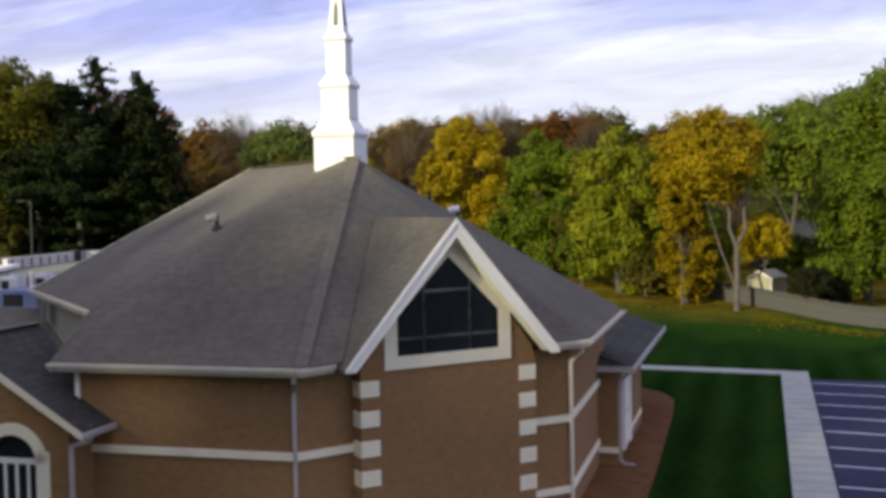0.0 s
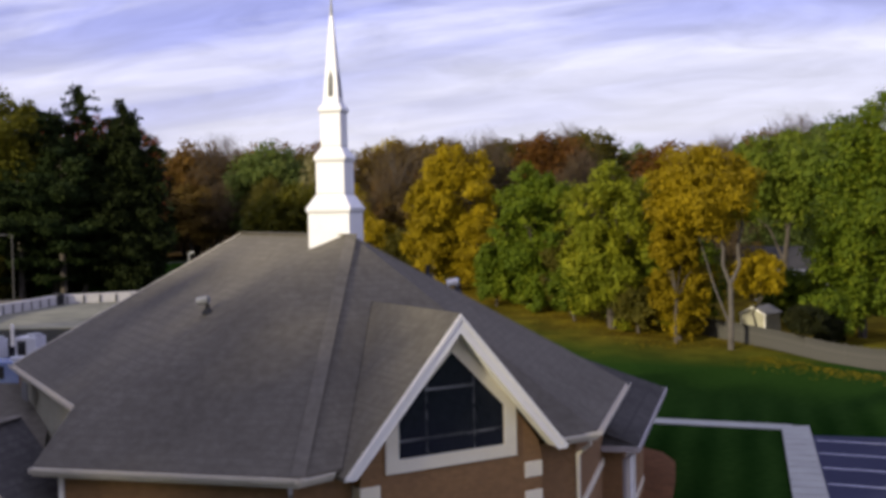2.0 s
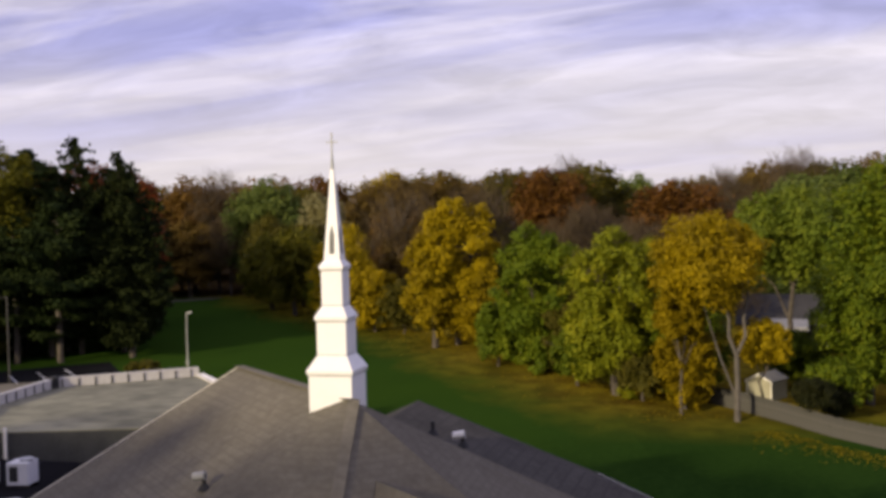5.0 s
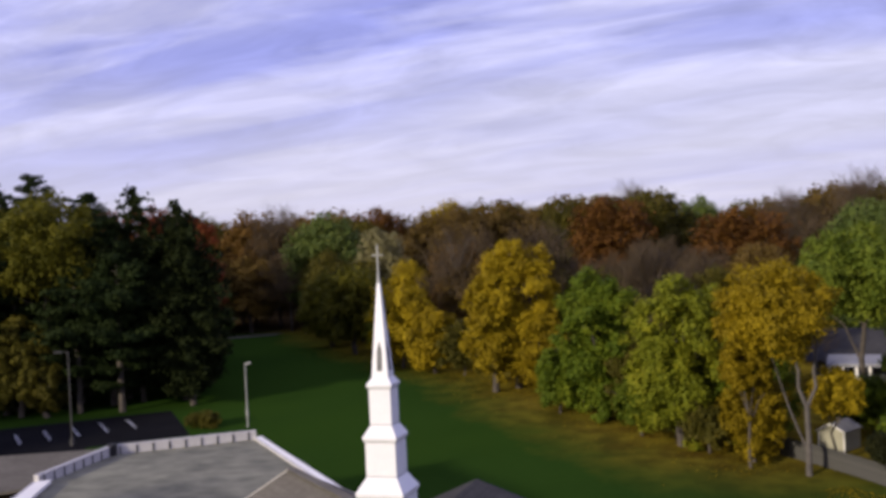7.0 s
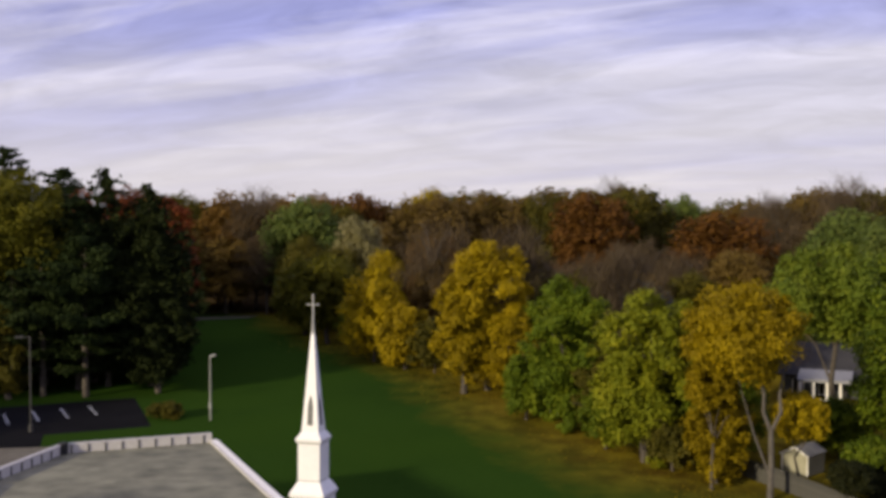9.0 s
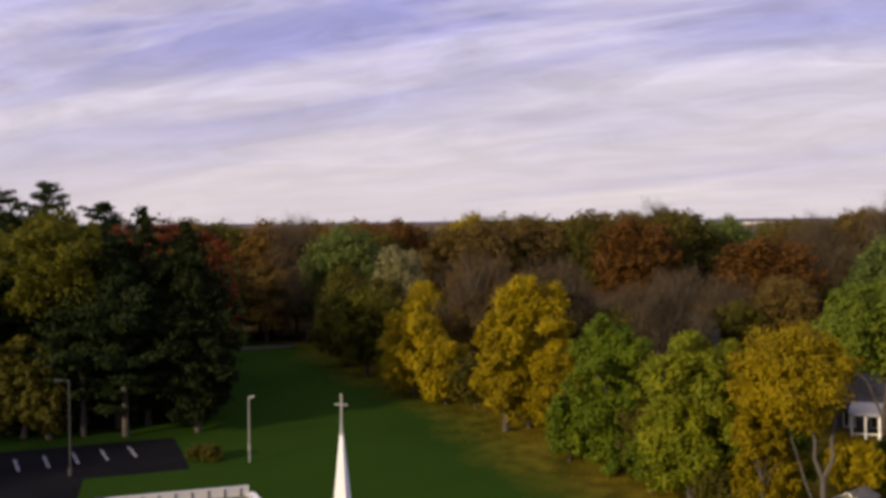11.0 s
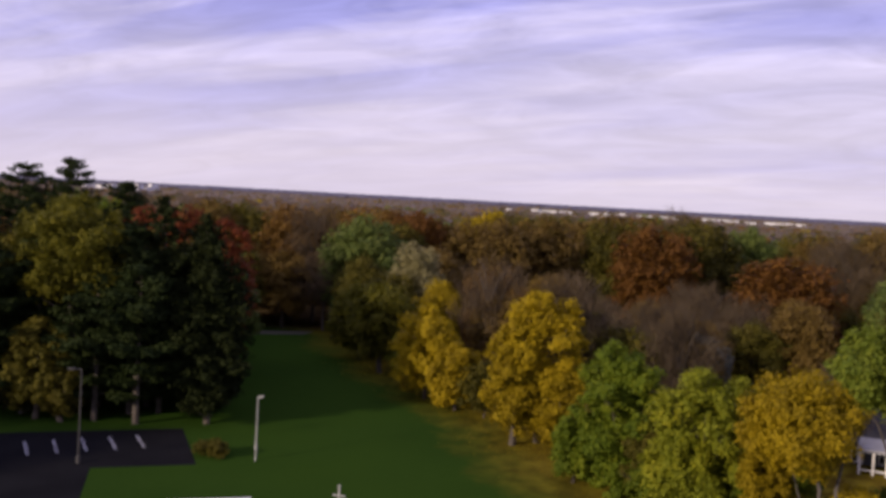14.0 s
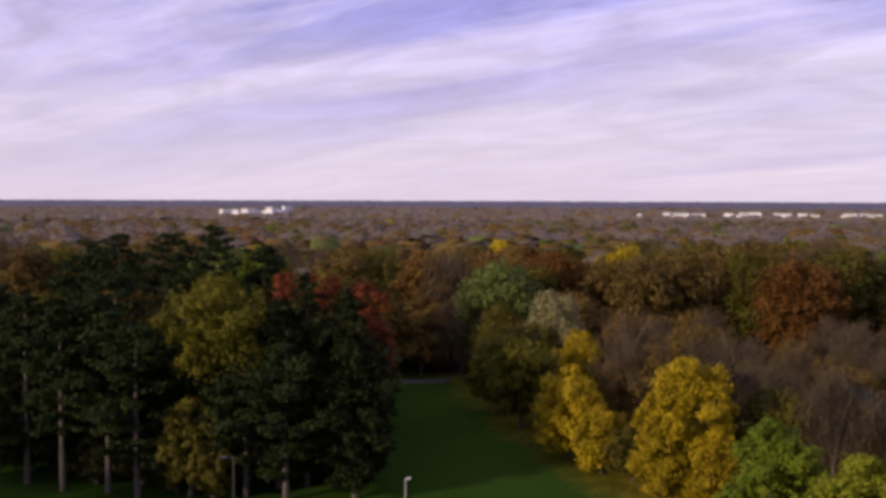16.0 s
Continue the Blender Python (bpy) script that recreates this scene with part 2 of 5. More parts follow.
ROOF_SHED = mat("weathered_shed_roof", (0.16, 0.155, 0.14), (0.24, 0.23, 0.21), 0.85, 1.5, 10, 0.1)
SIDING_PALE = mat("pale_grey_boards", (0.20, 0.20, 0.21), (0.28, 0.28, 0.29), 0.8, 1.5, 10, 0.1)
SIDING_GREY = mat("grey_house_siding", (0.055, 0.058, 0.064), (0.085, 0.088, 0.095), 0.8, 1.5, 10, 0.1)
SIDING_WHITE = mat("white_siding", (0.62, 0.61, 0.60), (0.74, 0.73, 0.71), 0.7, 1.5, 10, 0.1)
ROOF_DARK = mat("dark_house_shingle", (0.026, 0.025, 0.027), (0.045, 0.043, 0.045), 0.95, 0.8, 6, 0.3)
CAR_WHITE = mat("white_car_paint", (0.62, 0.62, 0.64), (0.70, 0.70, 0.72), 0.25, 1, 10, 0.0, spec=0.5)
CAR_BLUE = mat("pale_blue_car_paint", (0.16, 0.20, 0.36), (0.22, 0.27, 0.44), 0.25, 1, 10, 0.0, spec=0.5)
CAR_GREY = mat("grey_car_paint", (0.20, 0.22, 0.25), (0.27, 0.29, 0.32), 0.25, 1, 10, 0.0, spec=0.5)
TYRE = mat("black_tyre_rubber", (0.012, 0.012, 0.012), (0.02, 0.02, 0.02), 0.8, 5, 40)

LEAF = {
    "yellow": leaf_mat("yellow_leaves", [(0.165, 0.112, 0.005), (0.32, 0.235, 0.006), (0.44, 0.32, 0.008)]),
    "gold": leaf_mat("gold_leaves", [(0.135, 0.098, 0.004), (0.255, 0.184, 0.005), (0.36, 0.26, 0.006)]),
    "lime": leaf_mat("yellow_green_leaves", [(0.095, 0.116, 0.008), (0.185, 0.204, 0.011), (0.305, 0.285, 0.013)]),
    "green": leaf_mat("green_leaves", [(0.047, 0.075, 0.006), (0.096, 0.134, 0.008), (0.19, 0.212, 0.011)]),
    "fresh": leaf_mat("fresh_green_leaves", [(0.066, 0.100, 0.012), (0.130, 0.170, 0.016), (0.210, 0.235, 0.022)]),
    "sage": leaf_mat("sage_green_leaves", [(0.062, 0.090, 0.022), (0.112, 0.150, 0.030), (0.17, 0.195, 0.040)]),
    "olive": leaf_mat("olive_leaves", [(0.046, 0.046, 0.007), (0.090, 0.080, 0.010), (0.15, 0.122, 0.014)]),
    "rust": leaf_mat("rust_red_leaves", [(0.072, 0.033, 0.008), (0.122, 0.054, 0.010), (0.172, 0.080, 0.013)]),
    "red": leaf_mat("dark_red_leaves", [(0.11, 0.026, 0.010), (0.17, 0.042, 0.014), (0.20, 0.070, 0.018)]),
    "orange": leaf_mat("orange_brown_leaves", [(0.096, 0.052, 0.012), (0.162, 0.089, 0.018), (0.220, 0.125, 0.022)]),
    "brown": leaf_mat("brown_leaves", [(0.092, 0.060, 0.016), (0.145, 0.094, 0.021), (0.195, 0.128, 0.027)]),
    "bare": leaf_mat("bare_grey_brown_crowns", [(0.070, 0.054, 0.036), (0.092, 0.071, 0.048), (0.115, 0.090, 0.062)], through_light=0.1),
    "twig": leaf_mat("bare_grey_twigs", [(0.044, 0.032, 0.018), (0.066, 0.047, 0.026), (0.088, 0.063, 0.034)], through_light=0.0),
    # greyed brown: distance haze mixed into the leaf colour
    "distant": leaf_mat("distant_hazed_woods", [(0.104, 0.080, 0.058), (0.122, 0.094, 0.067), (0.140, 0.107, 0.076)], through_light=0.1),
    # the grey-blue is air haze put into the leaf colour
    "ridge": leaf_mat("far_haze_blue_woods", [(0.080, 0.074, 0.094), (0.090, 0.083, 0.102), (0.100, 0.092, 0.110)], through_light=0.1),
    "ash": leaf_mat("grey_green_leaves", [(0.075, 0.080, 0.062), (0.110, 0.115, 0.090), (0.150, 0.155, 0.125)]),
    "pale": leaf_mat("pale_cream_leaves", [(0.15, 0.135, 0.055), (0.23, 0.205, 0.085), (0.29, 0.26, 0.12)]),
    "ochre": leaf_mat("olive_yellow_leaves", [(0.056, 0.058, 0.006), (0.108, 0.104, 0.008), (0.172, 0.150, 0.010)]),
    "needle": leaf_mat("pine_needles", [(0.010, 0.017, 0.005), (0.016, 0.024, 0.007), (0.026, 0.035, 0.009)], through_light=0.1, spec=0.03),
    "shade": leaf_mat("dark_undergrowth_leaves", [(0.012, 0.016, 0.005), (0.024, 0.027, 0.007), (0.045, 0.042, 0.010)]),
    "pine": leaf_mat("dark_pine_needles", [(0.011, 0.016, 0.005), (0.017, 0.023, 0.007), (0.026, 0.033, 0.009)], through_light=0.1, spec=0.03),
}


# ---------------------------------------------------------------- building helpers
def mesh_of(name, bm):
    me = bpy.data.meshes.new(name)
    bm.to_mesh(me)
    bm.free()
    return me


def part(name, bm, material, parent, label=""):
    """One bmesh as one mesh object under a thing or a part (or at top level with parent None)."""
    me = mesh_of(name, bm)
    me.materials.append(material)
    ob = new(name, me)
    if parent:
        ob.parent = parent
    return tagged(ob, label) if label else ob


def thing(name, label, category, m=None, group="", kind=""):
    ob = new(name)
    if m is not None:
        ob.matrix_basis = m
    return tagged(ob, label, category, group, kind)


def box(bm, x0, y0, z0, x1, y1, z1, bevel=0.0):
    vs = [bm.verts.new(v) for v in ((x0, y0, z0), (x1, y0, z0), (x1, y1, z0), (x0, y1, z0), (x0, y0, z1), (x1, y0, z1), (x1, y1, z1), (x0, y1, z1))]
    fs = [bm.faces.new([vs[i] for i in f]) for f in ((3, 2, 1, 0), (4, 5, 6, 7), (0, 1, 5, 4), (1, 2, 6, 5), (2, 3, 7, 6), (3, 0, 4, 7))]
    if bevel:
        bmesh.ops.bevel(bm, geom=list({e for f in fs for e in f.edges}), offset=bevel, segments=1, affect="EDGES")
    return bm


def beam(bm, a, b, wide, high, up=(0, 0, 1)):
    """A bar of rectangular section from a to b."""
    a, b = Vector(a), Vector(b)
    d = (b - a).normalized()
    side = d.cross(Vector(up))
    side = side.normalized() if side.length > 1e-4 else Vector((1, 0, 0))
    over = side.cross(d).normalized()
    s, o = side * wide / 2, over * high / 2
    vs = [bm.verts.new(c + i * s + j * o) for c in (a, b) for i, j in ((-1, -1), (1, -1), (1, 1), (-1, 1))]
    for f in ((3, 2, 1, 0), (4, 5, 6, 7), (0, 1, 5, 4), (1, 2, 6, 5), (2, 3, 7, 6), (3, 0, 4, 7)):
        bm.faces.new([vs[i] for i in f])
    return bm


def slab(bm, pts, thick, along=(0, 0, -1)):
    """A flat polygon with thickness."""
    off = Vector(along) * thick
    top = [bm.verts.new(p) for p in pts]
    low = [bm.verts.new(Vector(p) + off) for p in pts]
    n = len(pts)
    bm.faces.new(top)
    bm.faces.new(low[::-1])
    for i in range(n):
        bm.faces.new((top[i], low[i], low[(i + 1) % n], top[(i + 1) % n]))
    bmesh.ops.recalc_face_normals(bm, faces=bm.faces[:])
    return bm


def tube(bm, path, radii, sides=8):
    """A round bar through the points of path."""
    rings = []
    for i, p in enumerate(path):
        p = Vector(p)
        d = (Vector(path[min(i + 1, len(path) - 1)]) - Vector(path[max(i - 1, 0)])).normalized()
        a = d.orthogonal().normalized()
        c = d.cross(a)
        r = radii[i] if hasattr(radii, "__len__") else radii
        rings.append([bm.verts.new(p + r * (math.cos(2 * math.pi * k / sides) * a + math.sin(2 * math.pi * k / sides) * c)) for k in range(sides)])
    for lo, hi in zip(rings, rings[1:]):
        # keep the rings from twisting against each other
        shift = min(range(sides), key=lambda s: sum((lo[k].co - hi[(k + s) % sides].co).length for k in range(sides)))
        hi[:] = hi[shift:] + hi[:shift]
        for k in range(sides):
            bm.faces.new((lo[k], lo[(k + 1) % sides], hi[(k + 1) % sides], hi[k]))
    bm.faces.new(rings[0][::-1])
    bm.faces.new(rings[-1])
    bmesh.ops.recalc_face_normals(bm, faces=bm.faces[:])
    return bm


def B():
    return bmesh.new()


# ---------------------------------------------------------------- ground
def grass_material():
    m = mat("autumn_lawn", (0.010, 0.028, 0.005), (0.022, 0.050, 0.009), 0.95, 0.09, 2.5, 0.5, spec=0.0)
    nt = m.node_tree
    N, L = nt.nodes.new, nt.links.new
    b = nt.nodes["Principled BSDF"]
    src = b.inputs["Base Color"].links[0].from_socket
    co = N("ShaderNodeTexCoord")
    # mower stripes beside the church
    mp = N("ShaderNodeMapping"); mp.inputs["Rotation"].default_value = (0, 0, radians(15.7)); L(co.outputs["Object"], mp.inputs["Vector"])
    wv = N("ShaderNodeTexWave"); wv.inputs["Scale"].default_value = 0.17; wv.inputs["Distortion"].default_value = 0.6; wv.inputs["Detail"].default_value = 1
    L(mp.outputs[0], wv.inputs["Vector"])
    st = N("ShaderNodeMix"); st.data_type = "RGBA"; st.blend_type = "MULTIPLY"; st.inputs["B"].default_value = (0.55, 0.66, 0.60, 1)
    sf = N("ShaderNodeMath"); sf.operation = "MULTIPLY"; sf.inputs[1].default_value = 1.0
    by = N("ShaderNodeSeparateXYZ"); L(co.outputs["Object"], by.inputs[0])
    mown = N("ShaderNodeMapRange"); mown.inputs["From Min"].default_value, mown.inputs["From Max"].default_value = 57, 66
    mown.inputs["To Min"].default_value, mown.inputs["To Max"].default_value = 1, 0
    L(by.outputs["Y"], mown.inputs["Value"])
    L(mown.outputs[0], sf.inputs[1])
    L(wv.outputs["Fac"], sf.inputs[0]); L(sf.outputs[0], st.inputs["Factor"]); L(src, st.inputs["A"])
    # the field behind the church is a lighter, yellower green than the lawn beside it
    field_y = N("ShaderNodeMapRange"); field_y.inputs["From Min"].default_value, field_y.inputs["From Max"].default_value = 62, 84
    sy = N("ShaderNodeSeparateXYZ"); L(co.outputs["Object"], sy.inputs[0]); L(sy.outputs["Y"], field_y.inputs["Value"])
    nd = N("ShaderNodeTexNoise"); nd.inputs["Scale"].default_value = 0.05; nd.inputs["Detail"].default_value = 6
    L(co.outputs["Object"], nd.inputs["Vector"])
    dm = N("ShaderNodeMath"); dm.operation = "MULTIPLY"; L(field_y.outputs[0], dm.inputs[0]); L(nd.outputs["Fac"], dm.inputs[1])
    dk = N("ShaderNodeMath"); dk.operation = "MULTIPLY"; dk.inputs[1].default_value = 1.5; dk.use_clamp = True; L(dm.outputs[0], dk.inputs[0])
    field = N("ShaderNodeMix"); field.data_type = "RGBA"; field.inputs["B"].default_value = (0.025, 0.054, 0.007, 1)
    L(dk.outputs[0], field.inputs["Factor"]); L(st.outputs["Result"], field.inputs["A"])
    # fallen leaves along the foot of the tree row: distance from the row's line
    sp = N("ShaderNodeSeparateXYZ"); L(co.outputs["Object"], sp.inputs[0])
    ax = N("ShaderNodeMath"); ax.operation = "MULTIPLY"; ax.inputs[1].default_value = 0.918
    ay = N("ShaderNodeMath"); ay.operation = "MULTIPLY_ADD"; ay.inputs[1].default_value = 0.395; ay.inputs[2].default_value = -46.8
    L(sp.outputs["X"], ax.inputs[0]); L(sp.outputs["Y"], ay.inputs[0])
    dd = N("ShaderNodeMath"); dd.operation = "ADD"; L(ax.outputs[0], dd.inputs[0]); L(ay.outputs[0], dd.inputs[1])
    nz = N("ShaderNodeTexNoise"); nz.inputs["Scale"].default_value = 0.12; nz.inputs["Detail"].default_value = 6; nz.inputs["Roughness"].default_value = 0.65
    L(co.outputs["Object"], nz.inputs["Vector"])
    wob = N("ShaderNodeMath"); wob.operation = "MULTIPLY_ADD"; wob.inputs[1].default_value = 13; wob.inputs[2].default_value = -6.5
    L(nz.outputs["Fac"], wob.inputs[0])
    de = N("ShaderNodeMath"); de.operation = "ADD"; L(dd.outputs[0], de.inputs[0]); L(wob.outputs[0], de.inputs[1])
    near = N("ShaderNodeMapRange"); near.inputs["From Min"].default_value, near.inputs["From Max"].default_value = -8.5, 0.5
    L(de.outputs[0], near.inputs["Value"])
    lc = N("ShaderNodeValToRGB")
    el = lc.color_ramp.elements
    el[0].color, el[1].color = (0.095, 0.060, 0.009, 1), (0.20, 0.155, 0.016, 1)
    el[0].position, el[1].position = 0.35, 0.65
    nf = N("ShaderNodeTexNoise"); nf.inputs["Scale"].default_value = 0.5; nf.inputs["Detail"].default_value = 8
    L(co.outputs["Object"], nf.inputs["Vector"]); L(nf.outputs["Fac"], lc.inputs["Fac"])
    fin = N("ShaderNodeMix"); fin.data_type = "RGBA"
    cut = N("ShaderNodeMath"); cut.operation = "MULTIPLY"; cut.inputs[1].default_value = 0.95
    back = N("ShaderNodeMapRange"); back.inputs["From Min"].default_value, back.inputs["From Max"].default_value = 76, 88
    L(sp.outputs["Y"], back.inputs["Value"])
    both = N("ShaderNodeMath"); both.operation = "MULTIPLY"
    L(near.outputs[0], both.inputs[0]); L(back.outputs[0], both.inputs[1])
    L(both.outputs[0], cut.inputs[0]); L(cut.outputs[0], fin.inputs["Factor"])
    L(field.outputs["Result"], fin.inputs["A"]); L(lc.outputs["Color"], fin.inputs["B"])
    # brown leaf litter on the floor of the woods
    wood = N("ShaderNodeMapRange"); wood.inputs["From Min"].default_value, wood.inputs["From Max"].default_value = 183, 190
    L(sp.outputs["Y"], wood.inputs["Value"])
    lit = N("ShaderNodeValToRGB")
    lit.color_ramp.elements[0].color, lit.color_ramp.elements[1].color = (0.060, 0.040, 0.018, 1), (0.115, 0.078, 0.036, 1)
    lit.color_ramp.elements[0].position, lit.color_ramp.elements[1].position = 0.35, 0.65
    L(nf.outputs["Fac"], lit.inputs["Fac"])
    floor_mix = N("ShaderNodeMix"); floor_mix.data_type = "RGBA"
    L(wood.outputs[0], floor_mix.inputs["Factor"]); L(fin.outputs["Result"], floor_mix.inputs["A"]); L(lit.outputs["Color"], floor_mix.inputs["B"])
    L(floor_mix.outputs["Result"], b.inputs["Base Color"])
    return m


def ease(v):
    v = min(1.0, max(0.0, v))
    return v * v * (3 - 2 * v)


def rise(x, y):
    """The land climbs gently behind the church; east of the tree row it stays low as far as the woods."""
    up = float(np.interp(y, (60, 78, 92, 106, 125, 150, 190), (0, 0.35, 1.25, 2.2, 2.9, 3.3, 3.6)))
    side = ease((x - (26 - 0.475 * (y - 86))) / 16) * (1 - ease((y - 122) / 28))
    tilt = 0.0135 * (max(-60.0, min(45.0, x)) - 8) * ease((y - 60) / 30)
    dip = 0.55 * ease((x - 12) / 9) * ease((y - 62) / 14) * (1 - ease((y - 92) / 20))
    return up * (1 - side) + tilt - dip


def sheet(name, pts, z, thick, material, label, category, kind="structure"):
    """A flat polygon laid over the land, with thickness."""
    bm = B()
    bm.faces.new([bm.verts.new((x, y, 0)) for x, y in pts])
    ys = [p[1] for p in pts]
    xs = [p[0] for p in pts]
    cuts = [((0, k, 0), (0, 1, 0)) for k in range(60, 196, 3) if min(ys) < k < max(ys)]
    if max(ys) > 60:
        cuts += [((k, 0, 0), (1, 0, 0)) for k in range(-91, 70, 4) if min(xs) < k < max(xs)]
    for co, no in cuts:
        bmesh.ops.bisect_plane(bm, geom=bm.verts[:] + bm.edges[:] + bm.faces[:], plane_co=co, plane_no=no)
    for v in bm.verts:
        v.co.z = z + rise(v.co.x, v.co.y)
    bmesh.ops.recalc_face_normals(bm, faces=bm.faces[:])
    if bm.faces[:][0].normal.z < 0:
        bmesh.ops.reverse_faces(bm, faces=bm.faces[:])
    low = bmesh.ops.extrude_face_region(bm, geom=bm.faces[:])
    for v in low["geom"]:
        if isinstance(v, bmesh.types.BMVert):
            v.co.z -= thick
    bmesh.ops.recalc_face_normals(bm, faces=bm.faces[:])
    return tagged(part(name, bm, material, None), label, category, kind=kind)


GRASS = grass_material()
sheet("ground", [(-6000, -3000), (6000, -3000), (6000, 9000), (-6000, 9000)], 0.0, 0.5, GRASS, "green mown autumn lawn strewn with yellow leaves", "lawn")

# east car park beside its pavement: along (0.27, 0.963)
E_ALONG, E_ACROSS = Vector((0.2708, 0.9626, 0)), Vector((0.9626, -0.2708, 0))
E_O = Vector((10.89, 31.80, 0))


def east(a, c, z=0.0):
    v = E_O + a * E_ALONG + c * E_ACROSS
    return (v.x, v.y, z)


sheet("car_park_east", [east(-20, 0)[:2], east(23.4, 0)[:2], east(23.4, 17)[:2], east(-20, 17)[:2]], 0.012, 0.05, ASPHALT, "dark blue-grey asphalt car park with white bays", "car park")
bm = slab(B(), [east(-20, -1.27, 0.13), east(24.95, -1.27, 0.13), east(25.1, 0.0, 0.13), east(-20, 0.0, 0.13)], 0.3)
walk_e = tagged(part("pavement", bm, CONCRETE, None), "pale concrete pavement beside the car park", "pavement", kind="structure")
for k in range(11):
    bm = B()
    for j in range(4):
        beam(bm, east(-20 + 4.4 * k + j * 1.1, -1.25, 0.1325), east(-20 + 4.4 * k + j * 1.1, -0.02, 0.1325), 0.008, 0.005)
    if k == 10:
        bm.free()
        continue
    part("control_joint", bm, ASPHALT_OLD, walk_e)
bm = slab(B(), [(17.1, 56.75, 0.05), (16.7, 55.55, 0.05), (10.0, 58.2, 0.05), (4.0, 61.5, 0.05), (4.6, 62.6, 0.05), (10.4, 59.4, 0.05)], 0.2)
tagged(part("footpath", bm, CONCRETE, None), "narrow pale concrete footpath across the lawn", "footpath", kind="structure")
for k in range(1, 16):
    a = 3.18 + 2.735 * (k - 8)
    bm = beam(B(), east(a, 0.12, 0.0165), east(a - 0.75, 5.6, 0.0165), 0.12, 0.005)
    tagged(part("bay_line", bm, PAINT, None), "white painted parking bay line on asphalt", "road marking", "east bay lines", "structure")

# west car park behind the hall
sheet("car_park_west", [(-31.0, 112.4), (-26.2, 101.2), (-34.4, 98.6), (-30.8, 86.4), (-27.0, 62), (-22.5, 44), (-56, 40), (-64, 100.6)], 0.012, 0.05, ASPHALT_OLD, "dark sealed asphalt car park with white bays", "car park")
W_ALONG, W_LINE = Vector((-0.9066, -0.4219, 0)), Vector((0.4763, -0.8793, 0))
for k in range(14):
    c = Vector((-32.95, 106.61, 0)) + 2.43 * k * W_ALONG
    bm = B()
    for side in (-0.07, 0.07):
        o = W_ALONG * side
        for j in range(5):
            p, q = [c + o + (j + i - 3) * 0.844 * W_LINE for i in (0, 1)]
            p.z, q.z = rise(p.x, p.y) + 0.022, rise(q.x, q.y) + 0.022
            beam(bm, p, q, 0.05, 0.008)
    tagged(part("bay_line", bm, PAINT, None), "white double parking bay line on asphalt", "road marking", "west bay lines", "structure")
sheet("track", [(-57.7, 171.9), (-33.4, 178.6), (-32.5, 182.7), (-57.6, 176.0)], 0.012, 0.05, GRAVEL, "pale gravel track at the field's far end", "track")

# mulch bed along the church's east side
sheet("mulch_bed", [(1.0, 27.5), (4.8, 29.8), (7.0, 38.0), (9.2, 46.5), (9.85, 49.5), (9.7, 51.3), (9.0, 52.6), (7.5, 53.0), (3.0, 34)], 0.05, 0.1, MULCH, "brown bark mulch bed along the church wall", "flower bed")

# ---------------------------------------------------------------- church
CH = pose(-3.15, 36.4, 0, 0, 0, -15)
church = thing("church", "brown brick church with grey shingle roofs, white trim and steeple", "church", CH)
R2 = math.sqrt(0.5)


def gp(w, n, z):
    """A place on the gabled corner: w along its face, n outward from the eave line."""
    d = 7.49 + n
    return Vector((R2 * (d + w), R2 * (w - d), z))


def wall(name, a, b, z0, z1, thick=0.3, material=BRICK, label=""):
    """A wall whose outer face runs from a to b (seen from outside, left to right)."""
    a, b = Vector((*a, 0)), Vector((*b, 0))
    d = (b - a).normalized()
    inn = Vector((-d.y, d.x, 0)) * thick
    bm = slab(B(), [(*a.xy, z1), (*b.xy, z1), (*(b + inn).xy, z1), (*(a + inn).xy, z1)], z1 - z0)
    return part(name, bm, material, church, label)


KA = (10.4 - 4.75) / 8.1
A0, A1 = (-4.10, -8.38), (1.85, -8.38)
D0, D1 = (7.50, -2.50), (7.50, 5.2)
BL, BR = -3.03, 2.10
wall("wall", A0, A1, 0, 4.80)
wall("wall", A1, tuple(gp(BL, -0.45, 0).xy), 0, 4.80)
wall("wall", tuple(gp(BR - 0.05, -0.45, 0).xy), D0, 0, 4.80)
wall("wall", D0, D1, 0, 4.80)
# gabled bay, proud of its neighbours
bm = slab(B(), [gp(BL, 0, 4.85), gp(BR, 0, 4.85), gp(BR, -0.7, 4.85), gp(BL, -0.7, 4.85)], 4.85)
part("wall", bm, BRICK, church)
WC = -0.53
bm = slab(B(), [gp(WC - 2.57, 0, 4.85), gp(WC + 2.57, 0, 4.85), gp(WC + 2.57, 0, 5.0), gp(WC, 0, 8.2), gp(WC - 2.57, 0, 5.0)], 0.3, (-R2, R2, 0))
part("wall", bm, BRICK, church)

# belt courses
for z in (2.82, 0.84):
    for a, b in (((A0[0], -8.40), (A1[0] + 0.02, -8.40)), ((A1[0], -8.42), tuple(gp(BL, -0.43, 0).xy)), (tuple(gp(BR, -0.43, 0).xy), (7.52, -2.50)), ((7.52, -2.52), (7.52, 3.6))):
        part("belt_course", beam(B(), (*a, z), (*b, z), 0.1, 0.19), STONE, church, "cream stone belt course")

